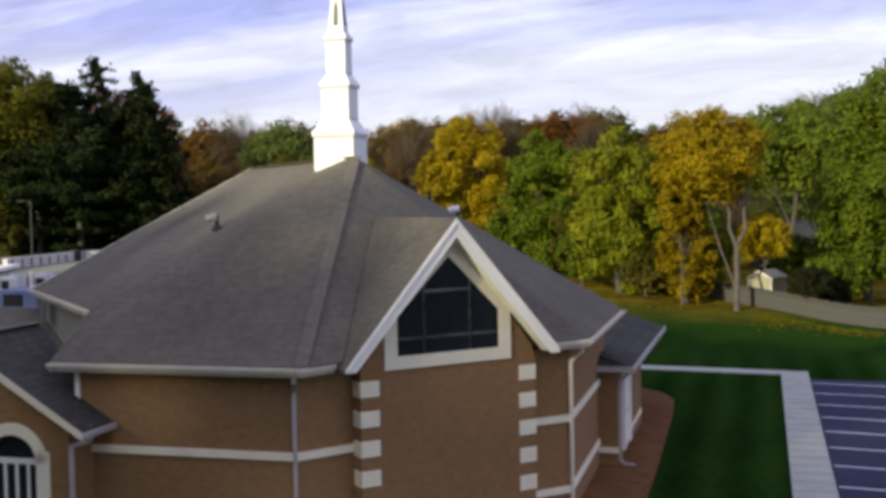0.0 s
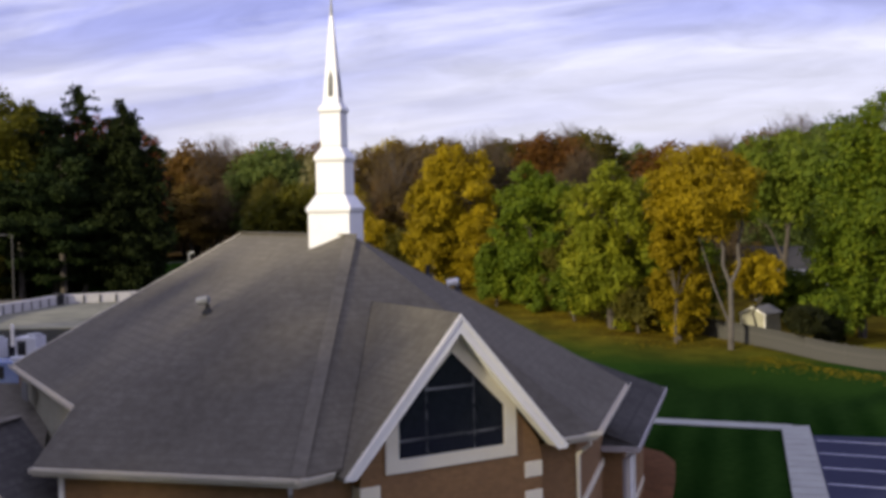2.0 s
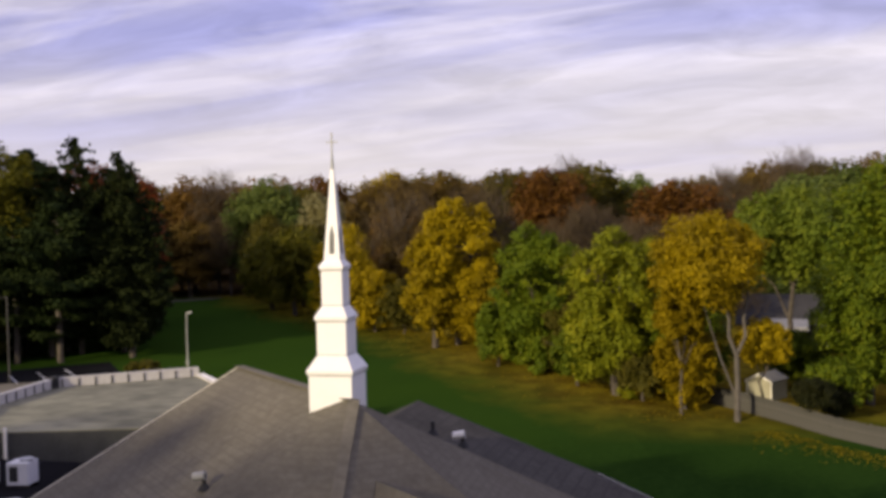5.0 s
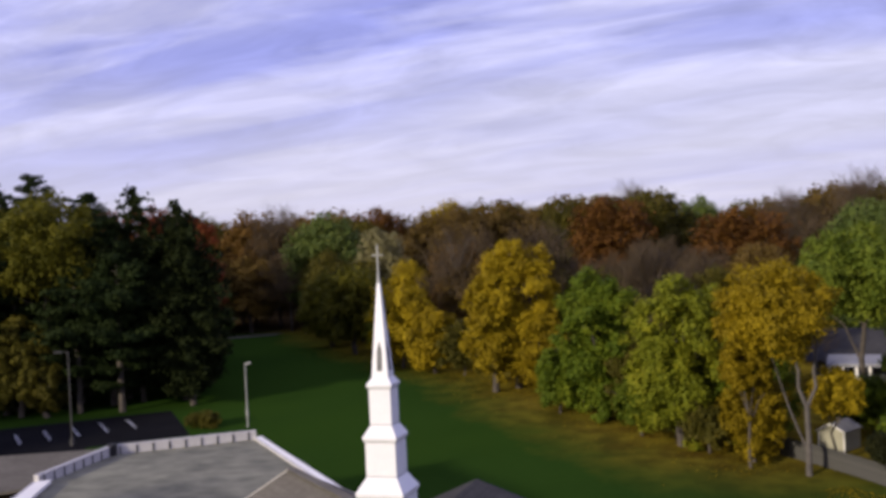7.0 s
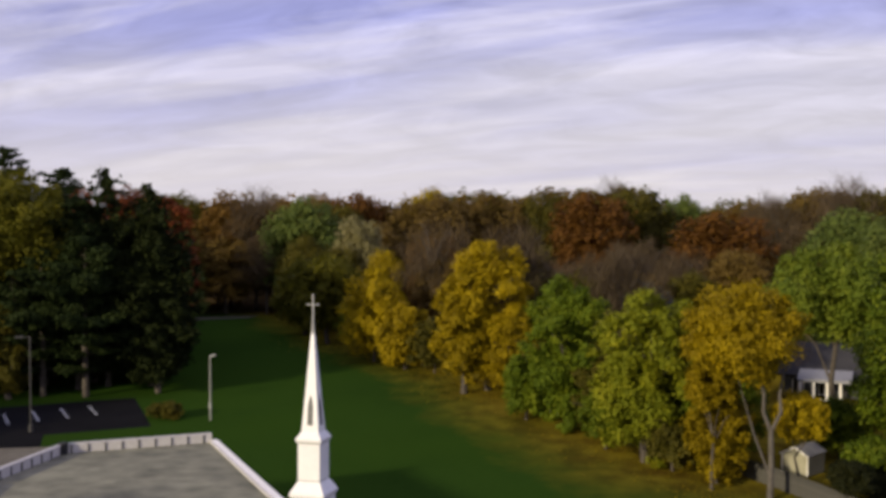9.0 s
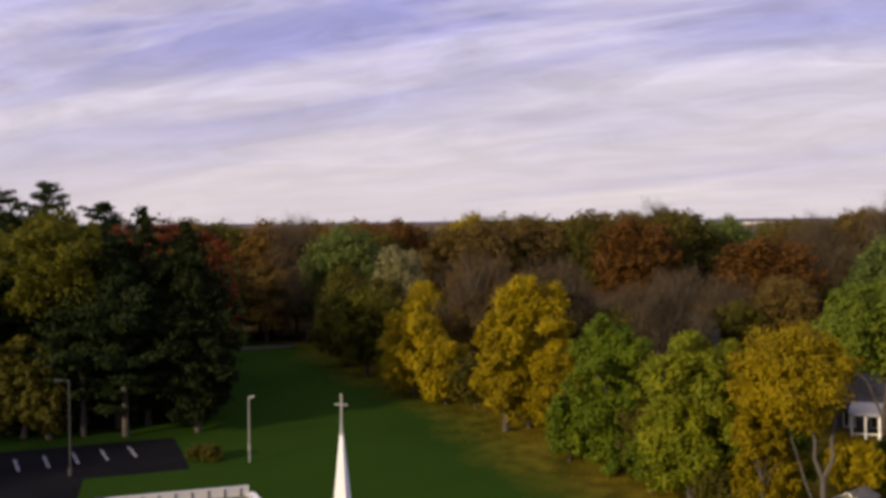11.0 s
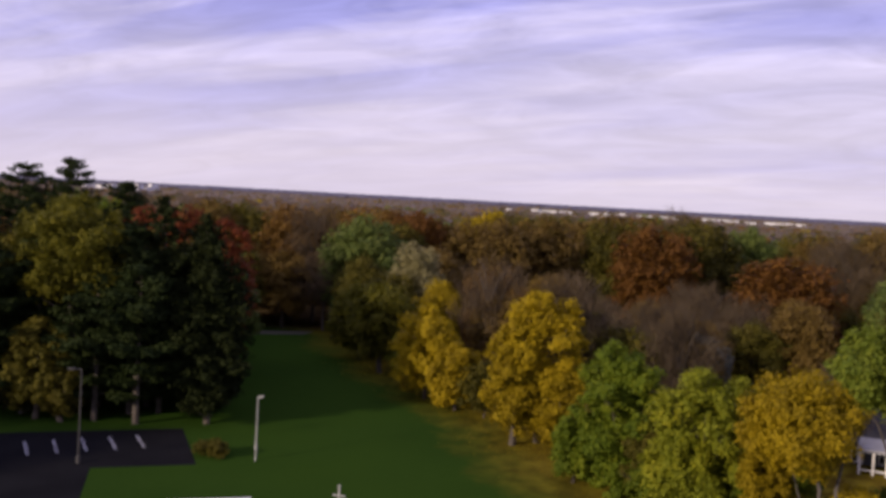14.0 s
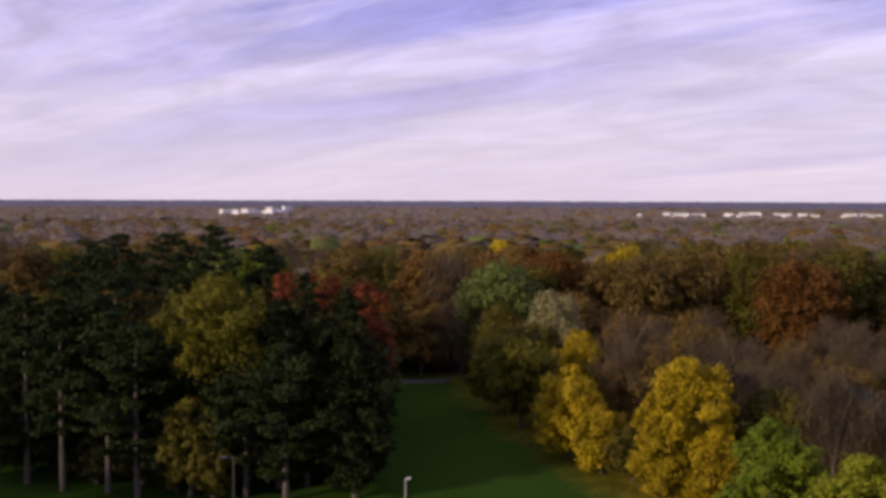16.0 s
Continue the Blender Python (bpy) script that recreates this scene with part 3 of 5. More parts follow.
# quoins: proud blocks that wrap the bay's corners
for side in (-1, 1):
    edge = BL if side < 0 else BR
    for k in range(6):
        z = 4.49 - 0.737 * k
        bm = B()
        w0, w1 = sorted((edge + side * 0.025, edge - side * 0.51))
        vs = [gp(w, n, zz) for zz in (z - 0.40, z) for w, n in ((w0, 0.025), (w1, 0.025), (w1, -0.42), (w0, -0.42))]
        v = [bm.verts.new(c) for c in vs]
        for f in ((3, 2, 1, 0), (4, 5, 6, 7), (0, 1, 5, 4), (1, 2, 6, 5), (2, 3, 7, 6), (3, 0, 4, 7)):
            bm.faces.new([v[i] for i in f])
        bmesh.ops.bevel(bm, geom=bm.edges[:], offset=0.012, segments=1, affect="EDGES")
        part("quoin", bm, STONE, church, "cream stone quoin block")

# gable window: stone surround, dark panes, bars
win = part("window", slab(B(), [gp(WC - 1.47, -0.10, 5.02), gp(WC + 1.47, -0.10, 5.02), gp(WC + 1.47, -0.10, 6.04), gp(WC, -0.10, 7.54), gp(WC - 1.47, -0.10, 6.04)], 0.02, (-R2, R2, 0)), GLASS, church, "five-sided dark window in a cream stone surround")
win.location = Vector((R2, -R2, 0)) * 0.13
OUT, INN = ((-1.85, 4.72), (1.85, 4.72), (1.85, 6.08), (0, 8.02), (-1.85, 6.08)), ((-1.49, 5.04), (1.49, 5.04), (1.49, 6.02), (0, 7.47), (-1.49, 6.02))
bm = B()
for i in range(5):
    j = (i + 1) % 5
    slab(bm, [gp(WC + OUT[i][0], 0.06, OUT[i][1]), gp(WC + OUT[j][0], 0.06, OUT[j][1]), gp(WC + INN[j][0], 0.06, INN[j][1]), gp(WC + INN[i][0], 0.06, INN[i][1])], 0.16, (-R2, R2, 0))
part("surround", bm, STONE, win).location = Vector((-R2, R2, 0)) * 0.13
for a, b in (((-0.71, 5.04), (-0.71, 6.78)), ((0.62, 5.04), (0.62, 6.84)), ((-0.71, 6.62), (0.62, 6.62)), ((-1.47, 5.46), (1.47, 5.46))):
    part("glazing_bar", beam(B(), gp(WC + a[0], 0.0, a[1]), gp(WC + b[0], 0.0, b[1]), 0.07, 0.06, (R2, -R2, 0)), MUNTIN, win).location = Vector((-R2, R2, 0)) * 0.13

# roofs
PEAK = (0.85, -0.95, 10.2)
RL = (-5.75, 6.05, 10.14)
L1, L2, RR2, DF = (-4.55, -8.79, 5.02), (2.15, -8.79, 5.02), (8.06, -2.56, 5.02), (8.1, 5.6, 5.02)
APN, APF = (-4.75, -6.6, 6.10), (-11.5, 0.5, 6.05)
DPN, DPF = (6.19, 5.26, 6.12), (-0.35, 11.8, 6.12)
for name, pts in (("roof", [L1, L2, PEAK, APN]), ("roof", [RR2, DF, DPN, PEAK]),
                  ("roof", [APN, PEAK, RL, APF]), ("roof", [PEAK, DPN, DPF, RL])):
    part(name, slab(B(), pts, 0.10), SHINGLE, church)
# the face over the window bay, cut along the valleys of the cross-gable
NB = (Vector(RR2) - Vector(L2)).cross(Vector(PEAK) - Vector(L2))


def on_bay_face(w, n):
    p = gp(w, n, 0)
    p.z = L2[2] - (NB.x * (p.x - L2[0]) + NB.y * (p.y - L2[1])) / NB.z
    return p


VALLEY = on_bay_face(WC, -4.08)
part("roof", slab(B(), [Vector(L2), on_bay_face(WC - 3.02, 0.14), VALLEY, Vector(PEAK)], 0.10), SHINGLE, church)
part("roof", slab(B(), [VALLEY, on_bay_face(WC + 3.02, 0.12), Vector(RR2), Vector(PEAK)], 0.10), SHINGLE, church)
# cross-gable over the window bay
for side in (-1, 1):
    e = WC + side * 3.13
    part("roof", slab(B(), [gp(WC, 0.48, 8.44), gp(WC, -4.9, 8.44), gp(e, -0.02, 4.90), gp(e, 0.48, 4.90)], 0.09), SHINGLE, church)
    part("rake_board", slab(B(), [gp(WC, 0.5, 8.36), gp(e, 0.5, 4.82), gp(e - side * 0.30, 0.5, 4.82), gp(WC, 0.5, 7.96)], 0.05, (-R2, R2, 0)), TRIM, church, "white painted rake board")
    part("rake_board", slab(B(), [gp(WC, 0.53, 8.42), gp(e, 0.53, 4.88), gp(e - side * 0.12, 0.53, 4.88), gp(WC, 0.53, 8.28)], 0.05, (-R2, R2, 0)), TRIM, church, "white painted rake board")
    part("soffit", slab(B(), [gp(WC, 0.45, 8.02), gp(WC, 0.0, 8.02), gp(e - side * 0.27, 0.0, 4.88), gp(e - side * 0.27, 0.45, 4.88)], 0.03), TRIM, church)

# ridge and hip caps
def cap(a, b, w=0.34):
    part("ridge_cap", beam(B(), Vector(a) + Vector((0, 0, 0.02)), Vector(b) + Vector((0, 0, 0.02)), w, 0.02), SHINGLE_CAP, church)


for a, b in ((PEAK, L2), (PEAK, RL)):
    cap(a, b)

# eaves: fascia, gutter, soffit
def eave(a, b, inward, gutter=True):
    a, b, inn = Vector(a), Vector(b), Vector((*inward, 0))
    part("fascia", beam(B(), a + Vector((0, 0, -0.13)), b + Vector((0, 0, -0.13)), 0.04, 0.2), GUTTER, church)
    part("soffit", slab(B(), [a + Vector((0, 0, -0.2)), b + Vector((0, 0, -0.2)), b + inn * 0.5 + Vector((0, 0, -0.2)), a + inn * 0.5 + Vector((0, 0, -0.2))], 0.03), GUTTER, church)
    if gutter:
        o = -inn * 0.075
        bm = B()
        d = (b - a).normalized()
        prof = ((-0.055, 0.0), (-0.055, -0.13), (0.055, -0.13), (0.085, -0.05), (0.085, 0.0), (0.07, 0.0), (0.04, -0.11), (-0.04, -0.11), (-0.04, 0.0))
        ends = [[bm.verts.new(c + o - inn * u + Vector((0, 0, v - 0.01))) for u, v in prof] for c in (a, b)]
        for k in range(len(prof)):
            bm.faces.new((ends[0][k], ends[0][(k + 1) % len(prof)], ends[1][(k + 1) % len(prof)], ends[1][k]))
        bm.faces.new(ends[0][::-1]); bm.faces.new(ends[1])
        bmesh.ops.recalc_face_normals(bm, faces=bm.faces[:])
        part("gutter", bm, GUTTER, church, "cream metal gutter")


eave(L1, L2, (0, 1))
eave(L2, gp(-3.72, 0, 5.02), (-R2, R2))
eave(gp(2.57, 0, 5.02), RR2, (-R2, R2))
eave(RR2, DF, (-1, 0))
eave(APN, APF, (R2, R2))

# downspouts
def downspout(x, y, z0, z1, out, material=SPOUT):
    o = Vector((*out, 0)).normalized()
    c = Vector((x, y, 0)) + o * 0.06
    pts = [c + o * 0.36 + Vector((0, 0, z1)), c + o * 0.36 + Vector((0, 0, z1 - 0.12)), c + Vector((0, 0, z1 - 0.42)), c + Vector((0, 0, z0 + 0.25)), c + o * 0.12 + Vector((0, 0, z0 + 0.1)), c + o * 0.45 + Vector((0, 0, z0 + 0.06))]
    bm = B()
    for a, b in zip(pts, pts[1:]):
        beam(bm, a, b + (b - a).normalized() * 0.03, 0.10, 0.08, o if abs((b - a).normalized().z) > 0.7 else (0, 0, 1))
    part("downspout", bm, material, church, "metal downspout")


downspout(A1[0] - 0.05, A1[1], 0, 4.8, (0.38, -0.92))
downspout(D0[0], D0[1], 0, 4.8, (0.92, -0.38), GUTTER)
downspout(-10.6, 0.1, 0, 6.0, (-R2, -R2))
part("corner_board", beam(B(), (-4.02, -8.42, 3.5), (-4.02, -8.42, 4.8), 0.13, 0.05, (0, 1, 0)), TRIM, church)

# nave side and end walls
wall("wall", (-11.2, 0.35), (-4.1, -6.4), 0, 5.95, material=SIDING)
wall("wall", (-4.1, -6.4), (-4.1, -8.1), 0, 4.8)
wall("wall", (-5.9, 5.6), (-11.2, 0.35), 0, 5.95)
wall("wall", (0.0, 11.2), (-5.9, 5.6), 0, 5.95)
wall("wall", (5.8, 5.0), (-0.35, 11.2), 0, 5.95)
bm = slab(B(), [Vector((-11.2, 0.4, 5.95)), Vector((-0.4, 11.2, 5.95)), Vector((-5.75, 5.85, 10.0))], 0.2, (R2, -R2, 0))
part("wall", bm, BRICK, church)
for a, b in ((RL, APF), (RL, DPF)):
    part("rake_board", beam(B(), Vector(a) + Vector((0, 0, -0.1)), Vector(b) + Vector((0, 0, -0.1)), 0.05, 0.22), GUTTER, church)

# low rear wing: hipped roof, eaves lower than the nave's
E0, E1, EX, RB, R1 = (8.68, 3.3, 3.35), (8.9, 14.8, 3.35), (5.0, 21.5, 3.2), (-3.4, 21.0, 6.5), (-3.4, 9.5, 6.5)
# shade on these slopes is put into the darker shingle colour
for pts in ([E0, E1, RB, R1], [E1, EX, RB], [R1, RB, (-11.0, 20.0, 3.2), (-11.0, 11.0, 3.2)], [RB, EX, (-11.0, 20.0, 3.2)]):
    part("roof", slab(B(), pts, 0.1), SHINGLE_DARK, church, "grey shingle roof of the rear wing, darkened for shade")
part("roof", slab(B(), [(8.68, 3.3, 3.35), (6.6, 5.4, 4.0), (7.0, 3.3, 3.36)], 0.1), SHINGLE_DARK, church)
wall("wall", (7.3, 3.7), (8.12, 3.7), 0, 3.25)
wall("wall", (8.12, 3.7), (8.22, 11.0), 0, 3.25)
wall("wall", (8.22, 11.0), (6.9, 11.0), 0, 3.25)
wall("wall", (6.9, 11.0), (7.0, 17.2), 0, 3.25)
wall("wall", (7.0, 17.2), (4.6, 20.0), 0, 2.9)
wall("wall", (4.6, 20.0), (-10.6, 19.6), 0, 2.9)
wall("wall", (-10.6, 19.6), (-10.6, 11.2), 0, 3.1)
for a, b in ((E0, E1), (E1, EX), ((7.0, 3.28, 3.36), E0)):
    part("fascia", beam(B(), Vector(a) + Vector((0, 0, -0.08)), Vector(b) + Vector((0, 0, -0.08)), 0.05, 0.18), SPOUT, church)
part("belt_course", beam(B(), (7.3, 3.66, 0.55), (8.15, 3.66, 0.55), 0.08, 0.19), STONE, church, "cream stone belt course")
part("belt_course", beam(B(), (8.16, 6.7, 0.55), (8.21, 10.9, 0.55), 0.08, 0.19), STONE, church, "cream stone belt course")
downspout(8.12, 3.8, 0, 3.25, (1, -0.1))
dr = part("door", slab(B(), [(8.14, 5.0, 0.3), (8.16, 6.4, 0.3), (8.16, 6.4, 2.75), (8.14, 5.0, 2.75)], 0.06, (1, 0, 0)), SIDING_WHITE, church, "pale panelled side door")
part("door_frame", slab(B(), [(8.125, 4.85, 0.3), (8.125, 5.0, 0.3), (8.125, 5.0, 2.9), (8.125, 4.85, 2.9)], 0.14, (1, 0, 0)), TRIM, dr)
part("door_frame", slab(B(), [(8.16, 6.4, 0.3), (8.16, 6.55, 0.3), (8.16, 6.55, 2.9), (8.16, 6.4, 2.9)], 0.14, (1, 0, 0)), TRIM, dr)

part("door_handle", beam(B(), (8.22, 5.15, 1.2), (8.22, 5.15, 1.45), 0.04, 0.04, (1, 0, 0)), POLE_DARK, dr)
for z0, z1 in ((0.5, 1.35), (1.6, 2.6)):
    part("door_panel", slab(B(), [(8.20, 5.2, z0), (8.22, 6.2, z0), (8.22, 6.2, z1), (8.20, 5.2, z1)], 0.02, (1, 0, 0)), TRIM, dr)

# low gabled entrance wing with an arched window
PR, ZE, ZR = -6.55, 3.50, 5.70
for side in (-1, 1):
    e = PR + side * 3.5
    part("roof", slab(B(), [(PR, -9.75, ZR), (PR, -6.3, ZR), (e, -6.3 if side < 0 else -8.37, ZE), (e, -9.75, ZE)], 0.1), SHINGLE_DARK, church, "dark grey shingle roof of the entrance wing")
    part("rake_board", slab(B(), [(PR, -9.77, ZR - 0.02), (e, -9.77, ZE - 0.02), (e, -9.77, ZE - 0.22), (PR, -9.77, ZR - 0.24)], 0.05, (0, 1, 0)), GUTTER, church, "cream rake board")
    part("gutter", beam(B(), (e + side * 0.05, -9.75, ZE - 0.08), (e + side * 0.05, -8.42, ZE - 0.08), 0.12, 0.13), SPOUT, church)
cap((PR, -9.7, ZR + 0.01), (PR, -6.4, ZR + 0.01))
wx, wr, sp_z = -5.25, 0.68, 2.62
bm = B()
arch = [(wx + wr * math.cos(a), sp_z + wr * math.sin(a)) for a in np.linspace(0, math.pi, 17)]
# brick face round the arched opening
left, right, top = PR - 2.9, PR + 2.9, ZE - 0.05
outer = [(right, 0.0), (right, top), (PR, ZR - 0.2), (left, top), (left, 0.0), (wx - wr, 0.0)] + [(x, z) for x, z in arch[::-1]] + [(wx + wr, 0.0)]
slab(bm, [(x, -9.4, z) for x, z in outer], 0.3, (0, 1, 0))
part("wall", bm, BRICK, church)
wall("wall", (PR + 2.9, -9.1), (PR + 2.9, -8.39), 0, ZE - 0.1)
wall("wall", (PR - 2.9, -6.0), (PR - 2.9, -9.1), 0, ZE - 0.1)
aw = part("window", slab(B(), [(wx - wr, -9.24, 0.6)] + [(x, -9.24, z) for x, z in arch[::-1]] + [(wx + wr, -9.24, 0.6)], 0.02, (0, 1, 0)), GLASS, church, "round-arched dark window with white frame")
ro = wr + 0.30
for i in range(9):
    a0, a1 = math.pi * i / 9 + 0.004, math.pi * (i + 1) / 9 - 0.004
    am = (a0 + a1) / 2
    part("arch_stone", slab(B(), [(wx + r * math.cos(a), -9.46, sp_z + r * math.sin(a)) for r, a in ((wr, a0), (ro, a0), (ro, am), (ro, a1), (wr, a1), (wr, am))], 0.1, (0, 1, 0)), STONE, aw)
for side in (-1, 1):
    x0, x1 = sorted((wx + side * wr, wx + side * (wr + 0.36)))
    part("surround", box(B(), x0, -9.46, 0.3, x1, -9.36, sp_z + 0.28), STONE, aw)
part("transom", box(B(), wx - wr, -9.30, sp_z - 0.07, wx + wr, -9.22, sp_z + 0.07), TRIM, aw)
for x in (-0.33, 0.0, 0.33):
    part("glazing_bar", box(B(), wx + x - 0.035, -9.29, 0.5, wx + x + 0.035, -9.23, sp_z), TRIM, aw)
part("sill", box(B(), wx - wr - 0.4, -9.5, 0.2, wx + wr + 0.4, -9.2, 0.36), STONE, aw)
# elbow downspout of the wing
pts = [(-3.0, -9.5, 3.35), (-3.1, -9.45, 3.22), (-3.57, -9.45, 3.10), (-3.60, -9.45, 0.1)]
bm = B()
for a, b in zip(pts, pts[1:]):
    beam(bm, a, b, 0.1, 0.09, (0, 1, 0))
part("downspout", bm, SPOUT, church)
# link roof west of the nave: a front slope, then a flat roof with plant on it
part("roof", slab(B(), [(-26, -6.4, 3.2), (-6.2, -6.4, 3.2), (-9.9, 0.4, 5.4), (-26, 0.4, 5.4)], 0.1), SHINGLE, church)
part("flat_roof", slab(B(), [(-26, 0.45, 5.0), (-11.0, 0.45, 5.0), (-7.0, 5.5, 5.0), (-12.0, 12.5, 5.0), (-26, 12.5, 5.0)], 0.15), ASPHALT_OLD, church, "dark flat roof behind the slope")
wall("wall", (-26, -5.9), (-9.5, -5.9), 0, 3.2)
wall("wall", (-12, 12.4), (-26, 12.4), 0, 4.95)
wall("wall", (-7.0, 5.6), (-12, 12.4), 0, 4.95)
part("wall_panel", slab(B(), [(-10.1, -1.05, 5.2), (-9.5, -1.65, 5.2), (-9.5, -1.65, 5.75), (-10.1, -1.05, 5.75)], 0.05, (-R2, -R2, 0)), LOUVRE, church, "grey-green vent panel")


def plant_unit(p, q, w, d, h, paint, label):
    u = thing("rooftop_unit", label, "air conditioner", CH @ pose(p, q, 5.01, 0, 0, 8), "rooftop plant")
    case = part("casing", box(B(), -w / 2, -d / 2, 0.1, w / 2, d / 2, h, 0.03), paint, u)
    part("grille", box(B(), -w * 0.38, -d / 2 - 0.012, 0.25, w * 0.02, -d / 2 + 0.01, h - 0.15), VENT_DARK, case)
    part("base_rail", box(B(), -w / 2, -d / 2, 0, w / 2, -d / 2 + 0.12, 0.1), VENT_DARK, u)
    part("base_rail", box(B(), -w / 2, d / 2 - 0.12, 0, w / 2, d / 2, 0.1), VENT_DARK, u)
    part("fan_cowl", tube(B(), [(w * 0.2, 0, h - 0.02), (w * 0.2, 0, h + 0.1)], min(w, d) * 0.32, 16), VENT_TIN, case)


plant_unit(-13.1, 2.6, 1.9, 1.1, 0.85, CAR_BLUE, "pale blue-grey rooftop air unit on the flat roof")
plant_unit(-15.4, 2.4, 1.6, 1.1, 0.8, CAR_WHITE, "white rooftop air unit on the flat roof")
plant_unit(-16.1, 8.2, 0.9, 0.9, 1.0, CAR_WHITE, "white rooftop air unit on the flat roof")
plant_unit(-17.6, 7.9, 0.8, 0.8, 0.9, CAR_WHITE, "white rooftop air unit on the flat roof")

# roof vents
def vent(p, q, z, tin):
    v = part("roof_vent", tube(B(), [(p, q, z - 0.25), (p, q, z + 0.30)], 0.06, 10), VENT_DARK, church, "roof vent pipe with flashing")
    part("flashing", tube(B(), [(p, q, z - 0.12), (p, q, z + 0.05)], [0.2, 0.075], 10), VENT_DARK, v)
    if tin:
        part("cowl", tube(B(), [(p - 0.30, q, z + 0.22), (p + 0.04, q, z + 0.28)], 0.12, 12), TRIM if p > 0 else MUNTIN, v)


vent(3.0, 3.05, 8.28, True)
vent(2.35, 1.9, 8.85, False)
vent(-2.7, -3.1, 8.22, True)

# ---------------------------------------------------------------- steeple
steeple = part("steeple", box(B(), -0.66, -0.66, 8.9, 0.66, 0.66, 11.05, 0.01), STEEPLE, church, "white panelled three-tier steeple with spire and cross")
steeple.location = (0.04, 0.04, 0.25)
steeple.scale = (0.975, 0.975, 0.965)


def frustum(bm, h0, z0, h1, z1):
    lo = [bm.verts.new((x * h0, y * h0, z0)) for x, y in ((-1, -1), (1, -1), (1, 1), (-1, 1))]
    hi = [bm.verts.new((x * h1, y * h1, z1)) for x, y in ((-1, -1), (1, -1), (1, 1), (-1, 1))]
    for k in range(4):
        bm.faces.new((lo[k], lo[(k + 1) % 4], hi[(k + 1) % 4], hi[k]))
    bm.faces.new(lo[::-1]); bm.faces.new(hi)
    return bm


part("moulding", frustum(frustum(B(), 0.67, 10.98, 0.71, 11.06), 0.71, 11.06, 0.71, 11.14), STEEPLE, steeple)
part("tier_roof", frustum(B(), 0.70, 11.14, 0.47, 11.52), STEEPLE, steeple)
part("tier", box(B(), -0.455, -0.455, 11.5, 0.455, 0.455, 12.6, 0.01), STEEPLE, steeple)
part("moulding", frustum(frustum(B(), 0.46, 12.55, 0.505, 12.62), 0.505, 12.62, 0.505, 12.70), STEEPLE, steeple)
part("tier_roof", frustum(B(), 0.50, 12.70, 0.335, 12.98), STEEPLE, steeple)
part("tier", box(B(), -0.325, -0.325, 12.96, 0.325, 0.325, 14.12, 0.01), STEEPLE, steeple)
part("moulding", frustum(frustum(B(), 0.33, 14.06, 0.37, 14.12), 0.37, 14.12, 0.37, 14.19), STEEPLE, steeple)
part("tier_roof", frustum(B(), 0.365, 14.19, 0.26, 14.35), STEEPLE, steeple)
for half, z in ((0.662, 10.955), (0.662, 9.9), (0.457, 12.53), (0.457, 11.56), (0.327, 14.04), (0.327, 13.02)):
    part("seam", box(B(), -half, -half, z, half, half, z + 0.022), MUNTIN, steeple, "thin grey panel seam")
part("spire", frustum(B(), 0.25, 14.33, 0.035, 17.15), STEEPLE, steeple)
for k in range(4):
    bm = slab(B(), [(-0.075, -0.245, 14.55), (0.075, -0.245, 14.55), (0.075, -0.20, 15.1), (0.0, -0.175, 15.4), (-0.075, -0.20, 15.1)], 0.03, (0, 1, 0))
    ob = part("louvre", bm, LOUVRE, steeple, "grey pointed louvre opening")
    ob.rotation_euler = (0, 0, k * math.pi / 2)
cross = part("cross", box(B(), -0.019, -0.019, 17.1, 0.019, 0.019, 18.15), POLE, steeple, "slim metal cross")
part("cross_arm", box(B(), -0.18, -0.014, 17.84, 0.18, 0.014, 17.87), POLE, cross)
part("finial", tube(B(), [(0, 0, 17.05), (0, 0, 17.5)], [0.055, 0.03], 8), POLE, cross)

# ---------------------------------------------------------------- flat-roofed hall behind the church
hall = thing("hall", "low flat-roofed brick hall with a pale parapet", "building", Matrix.Translation((0, 0.02, 0)) @ Matrix.Scale(0.985, 4))
H = [(-24.5, 59.5), (-7.2, 59.8), (-15.55, 77.9), (-23.8, 74.3), (-25.2, 66.0)]
part("wall", slab(B(), [(x, y, 5.30) for x, y in H], 7.0), HALL_WALL, hall)
part("flat_roof", slab(B(), [(x, y, 5.36) for x, y in H], 0.05), MEMBRANE, hall, "stained cream flat roof with patches")
for i, (a, b) in enumerate(((1, 2), (2, 3), (3, 4), (4, 0))):
    a, b = Vector((*H[a], 0)), Vector((*H[b], 0))
    z = (5.5, 5.95, 5.95, 5.6)[i]
    par = part("parapet", beam(B(), a + Vector((0, 0, z / 2 + 2.66)), b + Vector((0, 0, z / 2 + 2.66)), 0.3, z - 5.32), PARAPET, hall)
    if i in (1, 2):
        n = int((b - a).length / 0.95)
        inn = Vector((-(b - a).y, (b - a).x, 0)).normalized() * 0.17
        for k in range(n):
            c = a.lerp(b, (k + 0.5) / n) + inn
            part("parapet_batten", beam(B(), c + Vector((0, 0, 5.36)), c + Vector((0, 0, 5.86)), 0.08, 0.05, inn), VENT_DARK, par)


